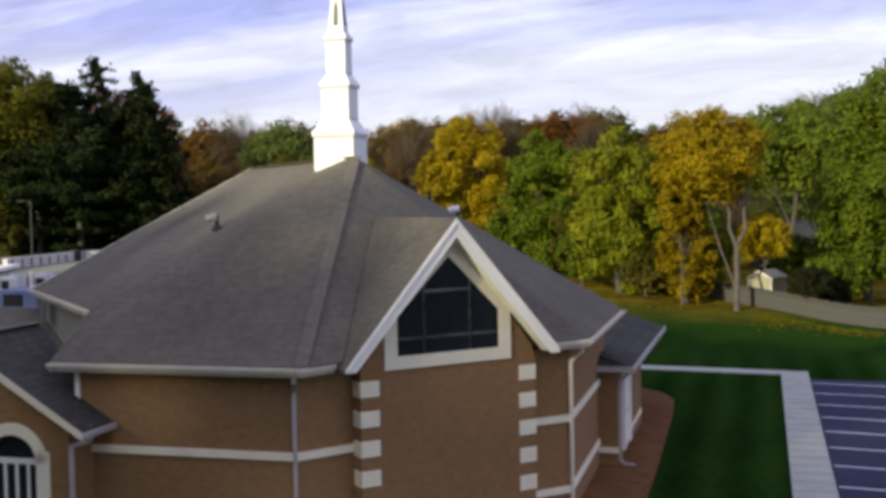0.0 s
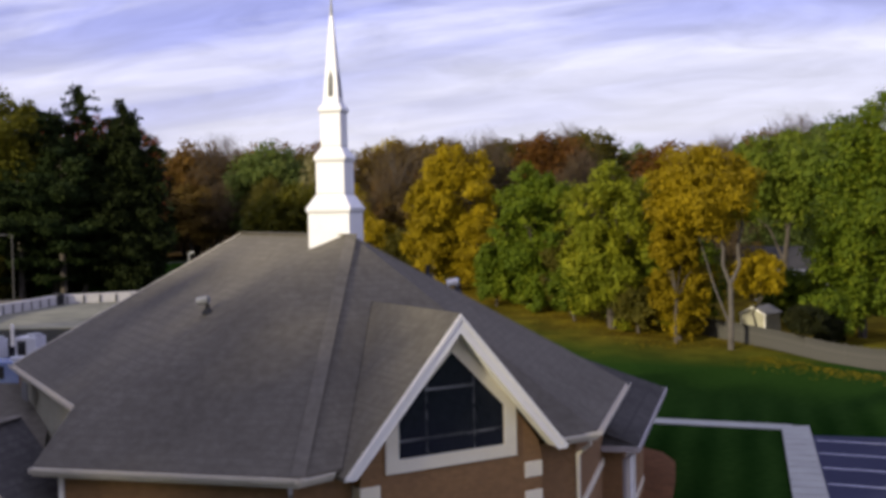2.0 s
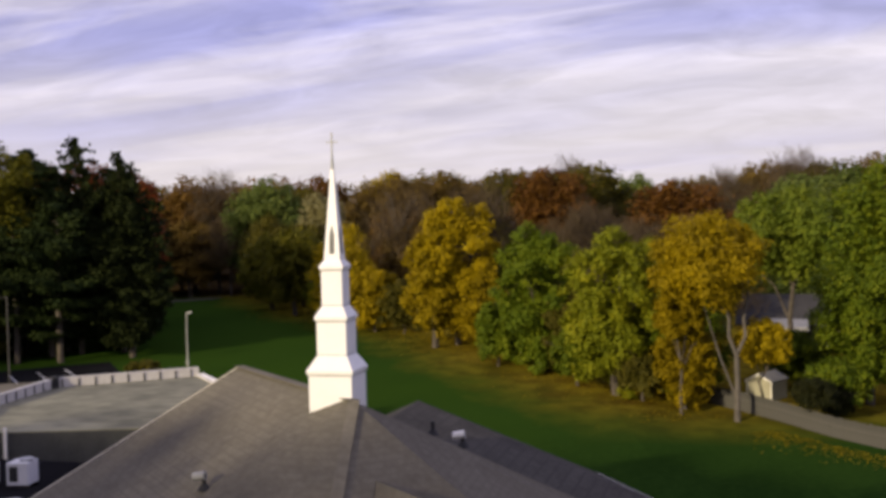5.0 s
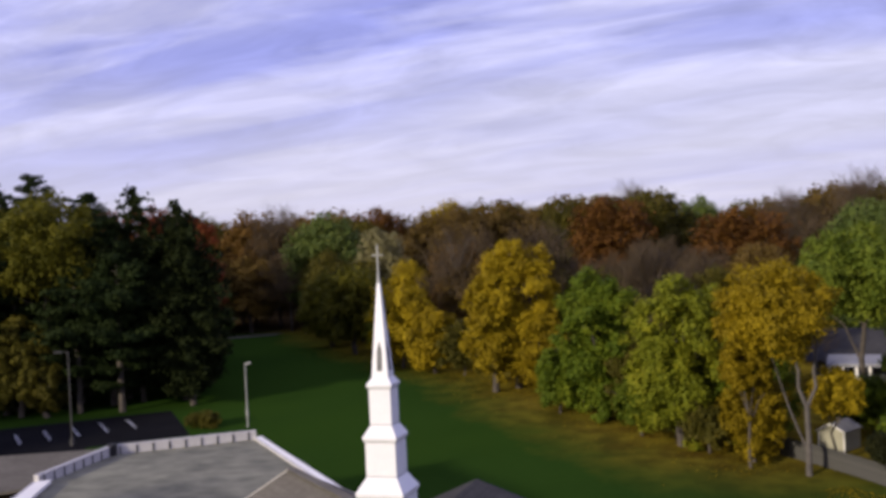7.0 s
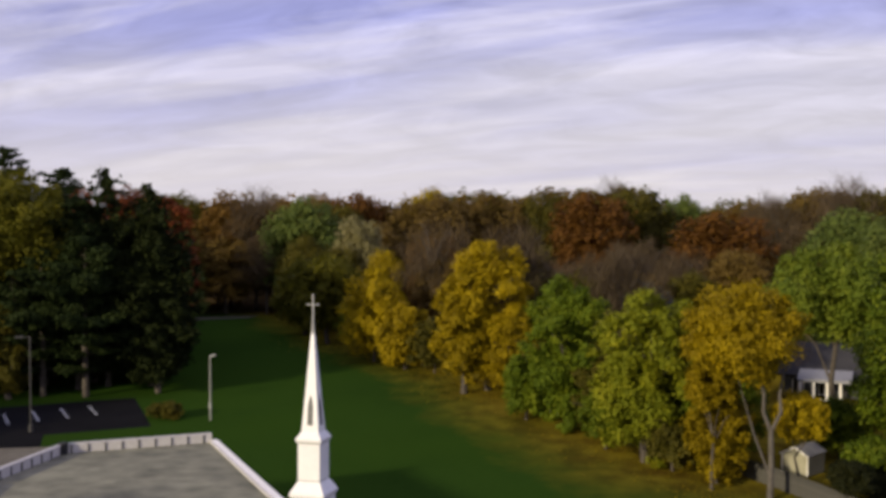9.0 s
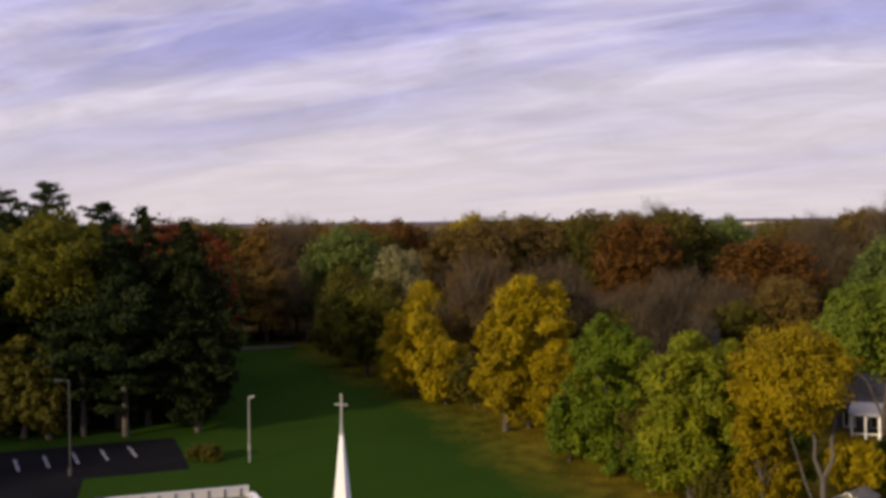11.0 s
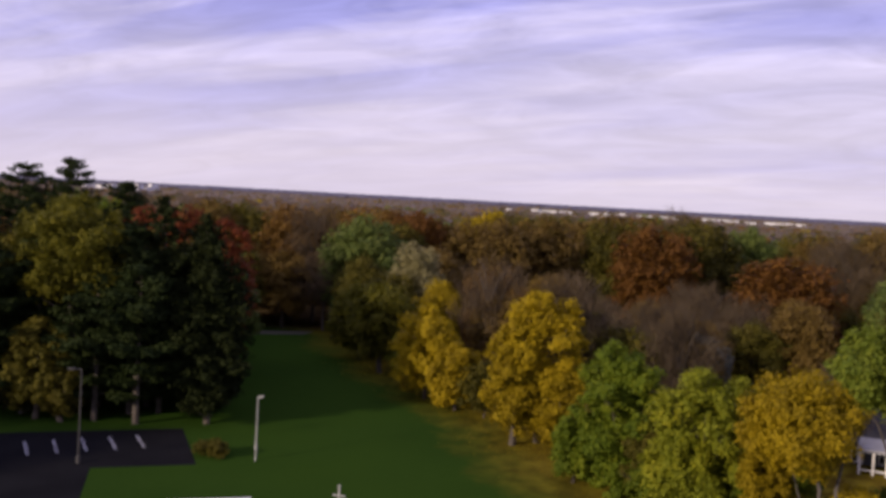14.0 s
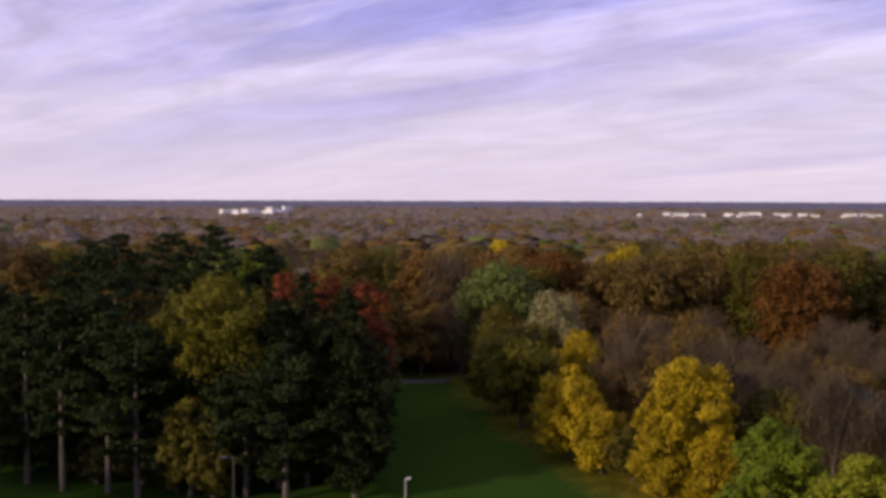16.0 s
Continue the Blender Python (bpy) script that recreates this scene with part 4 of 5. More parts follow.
part("roof", slab(B(), [(-24.0, 74.6, 5.7), (-40, 71.5, 5.7), (-40, 62, 4.6), (-25.6, 66.2, 5.2)], 0.15), SHINGLE, hall)
part("wall", slab(B(), [(-25.4, 66.4, 4.6), (-39.5, 62.4, 4.6), (-39.5, 71, 4.6), (-24.6, 74, 4.6)], 6.3), BRICK, hall)
part("coping", slab(B(), [(-24.4, 59.5, 5.62), (-25.2, 66.0, 5.62), (-24.4, 66.1, 5.66), (-23.5, 59.6, 5.66)], 0.2), TRIM, hall, "white metal coping")
part("coping", slab(B(), [(-7.2, 59.8, 5.52), (-15.55, 77.9, 5.52), (-15.2, 78.0, 5.52), (-6.8, 59.9, 5.52)], 0.12), TRIM, hall, "white metal coping")
part("vent_pipe", tube(B(), [(-21.3, 59.35, 2.5), (-21.3, 59.35, 5.6)], 0.09, 8), TRIM, hall, "white pipe on the wall")
part("roof_drain", tube(B(), [(-23.7, 74.1, 5.3), (-23.7, 74.1, 6.05)], 0.3, 10), VENT_DARK, hall, "black round roof outlet")

# ---------------------------------------------------------------- trees
def leaves(rng, clumps, count, size, up=0.35, stretch=1.0, flat=0.85, core=None):
    """Many small leaf blades round the clumps (centre, radius): vertices and faces. Blades face away from core."""
    cen = np.array([c for c, _ in clumps], float)
    rad = np.array([r for _, r in clumps], float)
    pick = rng.choice(len(clumps), count, p=rad**2 / (rad**2).sum())
    d = rng.normal(size=(count, 3))
    d /= np.linalg.norm(d, axis=1)[:, None]
    rr = rad[pick] * (rng.uniform(0.1, 1.0, count) ** 0.5 + np.abs(rng.normal(size=count)) * 0.16)
    pos = cen[pick] + d * rr[:, None] * np.array([1, 1, flat])
    nrm = d * 0.7 + rng.normal(size=(count, 3)) * 0.55 + np.array([0, 0, up])
    if core is not None:
        away = pos - np.array(core, float)[pick]
        nrm += 0.75 * away / (np.linalg.norm(away, axis=1)[:, None] + 1e-6)
    nrm /= np.linalg.norm(nrm, axis=1)[:, None]
    a = np.cross(nrm, rng.normal(size=(count, 3)))
    a /= np.linalg.norm(a, axis=1)[:, None]
    b = np.cross(nrm, a)
    s = size * rng.uniform(0.6, 1.4, count)[:, None]
    a, b = a * s * stretch, b * s * 0.62
    vs = np.stack([pos - a, pos - b * 0.9 + nrm * s * 0.12, pos + a, pos + b * 0.9 + nrm * s * 0.12], 1).reshape(-1, 3)
    return vs, np.arange(4 * count).reshape(-1, 4)


def mesh_from(name, vs, fs, material):
    me = bpy.data.meshes.new(name)
    me.from_pydata(vs.tolist(), [], fs.tolist())
    for m in material if isinstance(material, list) else [material]:
        me.materials.append(m)
    return me


def crown_clumps(rng, height, radius, base, n, low=5.0):
    """A crown of uneven lobes between base and height, each lobe a swarm of clumps: clumps and the core each belongs to."""
    out, cores = [], []
    mid, half = (height + base) / 2, (height - base) / 2
    lobes = max(11, n // 2 - 4)
    for k in range(lobes):
        z = -0.92 + 1.84 * (k + rng.uniform(0, 1)) / lobes
        wide = math.sqrt(max(0.08, 1 - abs(z) ** (low if z < 0 else 2.8)))
        a = k * 2.4 + rng.uniform(-0.5, 0.5)
        lr = radius * rng.uniform(0.36, 0.55) * (0.8 + 0.2 * wide)
        r = max(0.0, radius * wide * rng.uniform(0.98, 1.2) - lr)
        c = np.array((r * math.cos(a), r * math.sin(a), mid + z * max(0.3, half - lr * 0.75)))
        for q in range(13):
            d = rng.normal(size=3)
            d[2] = d[2] * 0.9 + 0.35
            d /= np.linalg.norm(d)
            out.append((tuple(c + d * lr * rng.uniform(0.55, 0.85)), lr * rng.uniform(0.22, 0.42)))
            cores.append(tuple(c - np.array((0, 0, lr * 0.3))))
    for k in range(max(5, n // 4)):
        out.append(((rng.normal() * radius * 0.25, rng.normal() * radius * 0.25, mid + rng.uniform(-0.6, 0.6) * half), radius * 0.40))
        cores.append((0.0, 0.0, mid - half * 0.5))
    return out, cores


def trunk_bm(rng, height, radius, base, girth, limbs=6, fork=0):
    bm = B()
    top = base + (height - base) * 0.6
    path = [(0, 0, -0.1)]
    for k in range(1, 6):
        path.append((rng.normal() * 0.10 * k, rng.normal() * 0.10 * k, top * k / 5))
    tube(bm, path, [girth * 1.25, girth, girth * 0.85, girth * 0.65, girth * 0.45, girth * 0.2], 8)
    for k in range(limbs):
        t = rng.uniform(0.35, 0.85)
        z = top * t
        a = 2 * math.pi * k / limbs + rng.uniform(-0.4, 0.4)
        reach = radius * rng.uniform(0.45, 0.8)
        i = min(4, int(t * 5))
        s = Vector(path[i]).lerp(Vector(path[i + 1]), t * 5 - i)
        e = s + Vector((math.cos(a) * reach, math.sin(a) * reach, (height - z) * rng.uniform(0.3, 0.55)))
        tube(bm, [s, s.lerp(e, 0.5) + Vector((0, 0, 0.06 * height)), e], [girth * 0.45, girth * 0.28, girth * 0.08], 6)
    return bm


def broadleaf(x, y, height, radius, tone, label, seed, base=None, count=9000, size=0.24, girth=0.28, bark=BARK, clumps=46, group="", limbs=6, name="tree", lean=(0, 0), fork=False):
    rng = np.random.default_rng(seed)
    base = height * 0.16 if base is None else base
    t = thing(name, label, "tree", pose(x, y, rise(x, y), 0, 0, 0 if fork else rng.uniform(0, 360)), group)
    if fork:
        bm = tube(B(), [(0, 0, -0.1), (0.05, 0, height * 0.18), (0, 0, height * 0.33)], [girth * 1.2, girth, girth * 0.9], 9)
        for dx in (-0.55, 0.75):
            tube(bm, [(0, 0, height * 0.31), (dx * 0.9, 0.1, height * 0.40), (dx * 0.8, 0.2, height * 0.48), (dx * 1.5 - 0.2, 0.2, height * 0.6), (dx * 2.6 - 1, 0.3, height * 0.85)], [girth * 0.75, girth * 0.62, girth * 0.55, girth * 0.42, girth * 0.1], 8)
        tube(bm, [(-0.1, 0, height * 0.12), (-1.1, 0.2, height * 0.3), (-2.4, 0.4, height * 0.6)], [girth * 0.5, girth * 0.35, girth * 0.15], 7)
        part("trunk", bm, bark, t)
    else:
        part("trunk", trunk_bm(rng, height, radius, base, girth, limbs), bark, t)
    heads, cores = crown_clumps(rng, height, radius, base, clumps)
    vs, fs = leaves(rng, heads, count, size, core=cores)
    vs += np.array((lean[0], lean[1], 0))
    c = new("crown", mesh_from("crown", vs, fs, LEAF[tone]))
    c.parent = t
    return t


def bare_tree(x, y, height, radius, label, seed, count=2600, tone="twig", group=""):
    rng = np.random.default_rng(seed)
    t = thing("bare_tree", label, "tree", pose(x, y, rise(x, y), 0, 0, rng.uniform(0, 360)), group)
    part("trunk", trunk_bm(rng, height * 1.25, radius, height * 0.2, 0.2, 9), BARK, t)
    cl = crown_clumps(rng, height, radius, height * 0.25, 30)[0]
    vs, fs = leaves(rng, cl, count, 0.42, up=0.0, stretch=1.2)
    q = vs.reshape(-1, 4, 3)
    mid = q.mean(1, keepdims=True)
    # thin each blade to a twig that points up and out
    ax = (q[:, 2] - q[:, 0])
    ax[:, 2] = np.abs(ax[:, 2]) + 0.25
    ax += (mid[:, 0] - np.array([0, 0, height * 0.3])) * 0.05
    side = np.cross(ax, rng.normal(size=ax.shape))
    side /= np.linalg.norm(side, axis=1)[:, None]
    m = mid[:, 0]
    q = np.stack([m - ax * 0.6 - side * 0.022, m - ax * 0.6 + side * 0.022, m + ax * 0.9 + side * 0.008, m + ax * 0.9 - side * 0.008], 1)
    c = new("crown", mesh_from("crown", q.reshape(-1, 3), fs, LEAF[tone]))
    c.parent = t
    return t


def conifer(x, y, height, radius, label, seed, count=25000, size=0.22, base=0.10, tone="pine", tiers=42, ragged=0.55, group="pines"):
    rng = np.random.default_rng(seed)
    t = thing("pine_tree", label, "tree", pose(x, y, rise(x, y), 0, 0, rng.uniform(0, 360)), group)
    part("trunk", tube(B(), [(0, 0, -0.1), (0, 0, height * 0.5), (0, 0, height * 0.97)], [0.32, 0.2, 0.03], 8), BARK, t)
    cl = []
    for k in range(tiers):
        f = (k + rng.uniform(0, 0.8)) / tiers
        z = height * (base + (1 - base) * f)
        reach = min(radius, 0.75 * (height - z) + 0.8) * (0.75 + 0.25 * min(1, f / 0.25))
        for j in range(max(3, int(8 * (1 - f) + 2))):
            a = rng.uniform(0, 2 * math.pi)
            rr = reach * rng.uniform(1 - ragged, 1.12)
            for s in (0.3, 0.55, 0.8, 1.0):
                cl.append(((rr * s * math.cos(a), rr * s * math.sin(a), z + rr * s * rng.uniform(-0.22, 0.06) + rng.normal() * 0.2), (0.26 + 0.42 * min(1, 2.2 * (1 - f))) * (1.2 - 0.5 * s)))
    for k in range(6):
        cl.append(((0, 0, height - 0.25 - 0.4 * k), 0.18 + 0.10 * k))
    vs, fs = leaves(rng, cl, count, size, up=0.1, stretch=1.3)
    c = new("crown", mesh_from("crown", vs, fs, LEAF[tone]))
    c.parent = t
    return t


# the row along the east side of the field
broadleaf(21.2, 83.0, 15.0, 4.1, "gold", "golden yellow maple with pale forked trunk by the fence", 11, 7.4, 30000, 0.14, 0.19, BARK_PALE, clumps=58, lean=(-1.9, 0.4), fork=True)
broadleaf(17.6, 84.6, 9.6, 1.9, "gold", "slim golden tree beside the forked maple", 52, 5.0, 8000, 0.14, 0.10)
broadleaf(23.9, 85.6, 6.9, 2.0, "yellow", "small golden yellow tree behind the fence", 12, 2.9, 8000, 0.135, 0.10)
broadleaf(18.3, 86.3, 6.4, 2.4, "gold", "low golden brown tree at the lawn's edge", 13, -0.1, 10000, 0.135, 0.12)
broadleaf(13.9, 90.4, 13.4, 4.0, "lime", "yellow-green maple at the lawn's edge", 14, -0.6, 22000, 0.16)
broadleaf(17.3, 93.5, 12.2, 3.0, "lime", "yellow-green maple behind the lawn's edge", 48, 0.8, 15000, 0.17)
broadleaf(9.1, 99.4, 13.2, 4.0, "green", "dense green maple at the lawn's edge", 15, -0.6, 22000, 0.17)
broadleaf(5.6, 102.6, 6.0, 2.2, "green", "low green tree at the lawn's edge", 45, 0.3, 9000, 0.16, 0.12)
broadleaf(11.6, 97.0, 8.0, 2.6, "olive", "low olive tree in the row", 49, 0.4, 9000, 0.17, 0.12)
broadleaf(4.6, 112.0, 7.6, 3.0, "yellow", "small yellow tree at the lawn's edge", 16, 0.1, 12000, 0.15, 0.15)
broadleaf(0.2, 113.6, 12.4, 3.2, "yellow", "orange-yellow maple at the lawn's edge", 46, 0.5, 16000, 0.17)
broadleaf(2.5, 115.0, 15.4, 4.3, "yellow", "tall orange-yellow maple at the lawn's edge", 17, 0.9, 22000, 0.175)
broadleaf(-10.0, 132.0, 10.4, 4.0, "yellow", "yellow tree at the lawn's edge", 18, 0.2, 14000, 0.19, 0.18)
broadleaf(-6.2, 126.7, 7.2, 2.9, "gold", "olive yellow tree at the lawn's edge", 19, 0.0, 11000, 0.19, 0.16)
broadleaf(-17.2, 147.2, 11.4, 4.6, "ochre", "olive yellow tree at the lawn's edge", 20, 0.6, 12000, 0.24)
broadleaf(-21.4, 157.0, 10.4, 4.3, "ochre", "olive yellow tree at the lawn's edge", 47, 0.5, 11000, 0.24)
broadleaf(36.4, 91.5, 19.6, 6.5, "green", "tall dark green tree behind the fence", 21, 1.0, 27000, 0.20)
broadleaf(31.6, 103.4, 17.0, 5.4, "fresh", "broad light green tree behind the fence", 22, 7.5, 22000, 0.20)
broadleaf(40.0, 112.0, 19.0, 6.0, "sage", "pale green tree behind the house", 23, 5.0, 15000, 0.24)
broadleaf(32.6, 88.0, 11.6, 4.4, "green", "green tree behind the fence", 24, 0.6, 15000, 0.17)
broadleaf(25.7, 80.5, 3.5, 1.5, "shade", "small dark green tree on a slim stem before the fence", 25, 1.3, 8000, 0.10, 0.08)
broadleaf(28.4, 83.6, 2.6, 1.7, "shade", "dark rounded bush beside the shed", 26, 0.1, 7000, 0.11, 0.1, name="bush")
broadleaf(29.6, 95.0, 4.8, 2.7, "green", "low green tree before the house", 28, 0.2, 9000, 0.16, 0.12)
broadleaf(19.5, 130.0, 11.6, 3.4, "ash", "pale grey-green tree behind the row", 27, 3.0, 9000, 0.18, 0.14)
for i, (x, y, h, r, tone) in enumerate([(11.4, 93.8, 5.0, 2.4, "green"), (15.6, 88.6, 4.0, 2.0, "olive"), (7.6, 106.0, 6.0, 2.8, "olive"), (12.5, 103.0, 7.5, 3.2, "olive"), (0.6, 119.0, 7.0, 3.0, "olive"), (-3.0, 124.0, 6.0, 2.6, "olive"), (18.5, 89.0, 6.0, 2.6, "green"), (20.5, 93.0, 8.0, 3.2, "green"), (-11.8, 139.0, 7.0, 3.0, "lime"), (28.8, 84.5, 4.0, 2.4, "green")]):
    broadleaf(x, y, h, r, tone, "low " + tone + " tree filling the row", 190 + i, 0.2, 7500, 0.18, 0.1)
bare_tree(15.5, 117, 14.0, 4.4, "grey leafless tree with fine twigs", 31)
bare_tree(5.0, 121.4, 16.0, 4.4, "grey leafless tree with fine twigs", 32)
bare_tree(-3.4, 138.9, 16.0, 4.8, "grey leafless tree with fine twigs", 33)

def white_pine(x, y, height, radius, label, seed, clear=0.25, count=11000, tone="needle", group="pines"):
    """A pine with level boughs in open layers round a bare lower trunk."""
    rng = np.random.default_rng(seed)
    t = thing("pine_tree", label, "tree", pose(x, y, rise(x, y), 0, 0, rng.uniform(0, 360)), group)
    trunk = tube(B(), [(0, 0, -0.1), (0.1, 0, height * 0.4), (0, 0.1, height * 0.75), (0, 0, height * 0.98)], [0.34, 0.26, 0.15, 0.03], 8)
    cl, cores = [], []
    z = height * clear
    while z < height * 0.97:
        f = (z / height - clear) / (1 - clear)
        reach = radius * min(1.0, 0.55 + 1.4 * f) * (1 - f ** 2.2) + 0.5
        for k in range(5 if f < 0.8 else 4):
            a = rng.uniform(0, 2 * math.pi)
            r = reach * rng.uniform(0.55, 1.12)
            lift = r * rng.uniform(-0.02, 0.20) + 0.35 * f * r
            d = Vector((math.cos(a), math.sin(a), 0))
            tube(trunk, [Vector((0, 0, z)), d * r * 0.5 + Vector((0, 0, z + lift * 0.3)), d * r * 0.95 + Vector((0, 0, z + lift))], [0.07, 0.045, 0.015], 4)
            for q in range(4):
                u = 0.42 + 0.19 * q
                c = (d.x * r * u + rng.normal() * 0.25, d.y * r * u + rng.normal() * 0.25, z + lift * u * u + 0.12)
                cl.append((c, (0.50 + 0.17 * r * (1.15 - abs(u - 0.75))) * rng.uniform(0.8, 1.2)))
                cores.append((c[0], c[1], c[2] - 0.9))
        z += rng.uniform(1.0, 1.7) * (1 - 0.4 * f)
    part("trunk", trunk, BARK, t, "grey-brown trunk with level limbs")
    for k in range(5):
        cl.append(((0, 0, height - 0.2 - 0.35 * k), 0.16 + 0.09 * k))
        cores.append((0, 0, height - 3))
    vs, fs = leaves(rng, cl, count, 0.20, up=0.3, stretch=1.35, flat=0.30, core=cores)
    c = new("crown", mesh_from("crown", vs, fs, LEAF[tone]))
    c.parent = t
    return t


# pines and mixed trees west of the field
SPRUCES = [(-35.3, 118.0, 21.8, 4.6), (-31.1, 118.2, 20.2, 4.2), (-29.4, 114.8, 18.2, 3.6), (-33.4, 123.0, 18.6, 4.6), (-50.0, 121.0, 21.0, 5.0)]
for i, (x, y, h, r) in enumerate(SPRUCES):
    conifer(x, y, h, r, "dark green spruce with drooping layered boughs", 40 + i, count=21000, ragged=0.75)
WHITE_PINES = [(-35.9, 113.2, 15.6, 5.0, 0.16), (-40.2, 113.6, 14.2, 4.8, 0.18), (-38.0, 117.0, 19.0, 5.2, 0.2), (-50.7, 111.5, 17.2, 4.6, 0.20), (-54.6, 113.0, 18.5, 4.8, 0.36), (-59.5, 112.8, 18.8, 5.0, 0.34), (-64.5, 114.5, 19.6, 5.0, 0.20), (-69.5, 117.0, 20.4, 5.2, 0.3), (-47.6, 117.0, 17.5, 5.0, 0.25), (-57.0, 119.5, 21.5, 5.2, 0.3), (-63.0, 122.0, 22.0, 5.4, 0.3), (-42.9, 123.5, 20.2, 5.2, 0.2), (-58.8, 150.0, 25.6, 5.6, 0.3), (-64.4, 149.0, 24.6, 5.4, 0.3), (-52.4, 152.0, 23.0, 5.0, 0.3), (-71.0, 147.0, 24.4, 5.6, 0.3), (-77.0, 150.0, 23.6, 5.6, 0.3), (-55.8, 133.0, 20.5, 5.2, 0.25), (-66.0, 134.0, 20.5, 5.2, 0.25)]
for i, (x, y, h, r, clear) in enumerate(WHITE_PINES):
    white_pine(x, y, h, r, "tall dark green pine with level open boughs", 240 + i, clear)
MIXED = [(-43.4, 115.4, 22.0, 5.7, "ochre", 10.5), (-47.6, 120.0, 21.6, 4.6, "ochre", 11.0), (-45.8, 113.0, 10.0, 3.3, "olive", 0.3), (-43.0, 112.4, 6.0, 2.2, "olive", 0.2), (-52.8, 121.5, 18.0, 4.2, "olive", 7.0), (-40.7, 140.0, 20.6, 4.8, "red", 4.0), (-36.2, 141.8, 19.4, 4.2, "red", 4.0), (-46.0, 142.0, 20.0, 4.4, "red", 4.0), (-34.2, 131.0, 12.8, 3.8, "olive", 0.5), (-37.0, 146.0, 15.6, 4.2, "sage", 1.0), (-36.8, 131.0, 17.2, 4.6, "olive", 1.0), (-42.6, 131.5, 18.5, 4.6, "olive", 1.0), (-60.0, 128.0, 20.0, 5.0, "orange", 6.0), (-50.6, 131.0, 18.6, 4.8, "olive", 1.0)]
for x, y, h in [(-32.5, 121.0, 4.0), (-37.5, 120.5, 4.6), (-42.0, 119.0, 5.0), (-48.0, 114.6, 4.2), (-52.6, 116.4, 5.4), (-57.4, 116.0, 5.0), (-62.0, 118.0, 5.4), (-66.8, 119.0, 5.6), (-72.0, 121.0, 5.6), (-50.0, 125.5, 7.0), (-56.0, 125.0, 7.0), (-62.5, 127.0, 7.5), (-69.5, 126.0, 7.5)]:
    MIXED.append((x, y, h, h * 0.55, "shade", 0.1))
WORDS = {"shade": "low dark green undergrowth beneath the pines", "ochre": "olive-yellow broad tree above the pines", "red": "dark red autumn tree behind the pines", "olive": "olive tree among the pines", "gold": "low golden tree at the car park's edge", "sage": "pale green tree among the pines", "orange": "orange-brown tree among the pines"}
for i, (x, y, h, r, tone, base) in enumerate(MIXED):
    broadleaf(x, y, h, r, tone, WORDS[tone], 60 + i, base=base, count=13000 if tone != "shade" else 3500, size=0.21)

# thinning unseen trees, added to throw broken shade over church and west car park
UNSEEN_TREES = [(-24.8, -8.7, 22.6, 7), (-29.2, -3.3, 23.4, 7), (-33.6, 2.2, 23.8, 7), (-38, 7.6, 23.6, 7), (-42.4, 13, 23.2, 7), (-46.8, 18.5, 22.6, 7), (-51, 24, 22.0, 7), (-19, -15, 22.0, 7), (-13, -21, 21.0, 7), (-4, -27, 20.6, 7.5), (6, -32, 20.6, 7.5), (16, -36, 20.6, 7.5), (-78, 84, 18.9, 7), (-86, 94, 19.8, 7), (-92, 106, 19.8, 7), (-70, 74, 18.1, 6.5), (-97, 118, 18.9, 7), (-79, 72, 19.8, 7)]
for i, (x, y, h, r) in enumerate(UNSEEN_TREES):
    broadleaf(x, y, h, r, ("olive", "green", "gold")[i % 3], "tall thinning autumn tree out of view, added for its shade", 130 + i, 0.6, 5200 if i < 7 else 3800, 0.42, 0.4, clumps=34, group="roadside trees")

# ---------------------------------------------------------------- woods behind the field
FAR_KINDS = [("brown", "brown autumn tree in the woods"), ("orange", "orange-brown autumn tree in the woods"), ("olive", "olive tree in the woods"), ("rust", "rust-red oak in the woods"), ("sage", "pale green tree in the woods"), ("yellow", "bright yellow tree in the woods"), ("green", "green tree in the woods"), ("pale", "pale cream tree in the woods")]
PROTO = {}
for i, (tone, label) in enumerate(FAR_KINDS):
    PROTO[tone] = (broadleaf(0, 0, 18.0, 6.4, tone, label, 80 + i, 1.2, 13000, 0.27, 0.3, clumps=64, group="woods"), 18.0)
PROTO["twig"] = (bare_tree(0, 0, 17.0, 5.6, "leafless grey tree in the woods", 90, 3600, group="woods"), 17.0)
USED = set()


def plant(tone, x, y, height, wide=1.0, turn=0.0):
    ob, h = PROTO[tone]
    s = height / h
    m = pose(x, y, rise(x, y), 0, 0, turn) @ Matrix.Diagonal((s * wide, s * wide, s, 1))
    if tone not in USED:
        USED.add(tone)
        ob.matrix_basis = m
        return ob
    c = copy_thing(ob, pose(x, y, rise(x, y), 0, 0, turn))
    c.scale = (s * wide, s * wide, s)
    return c


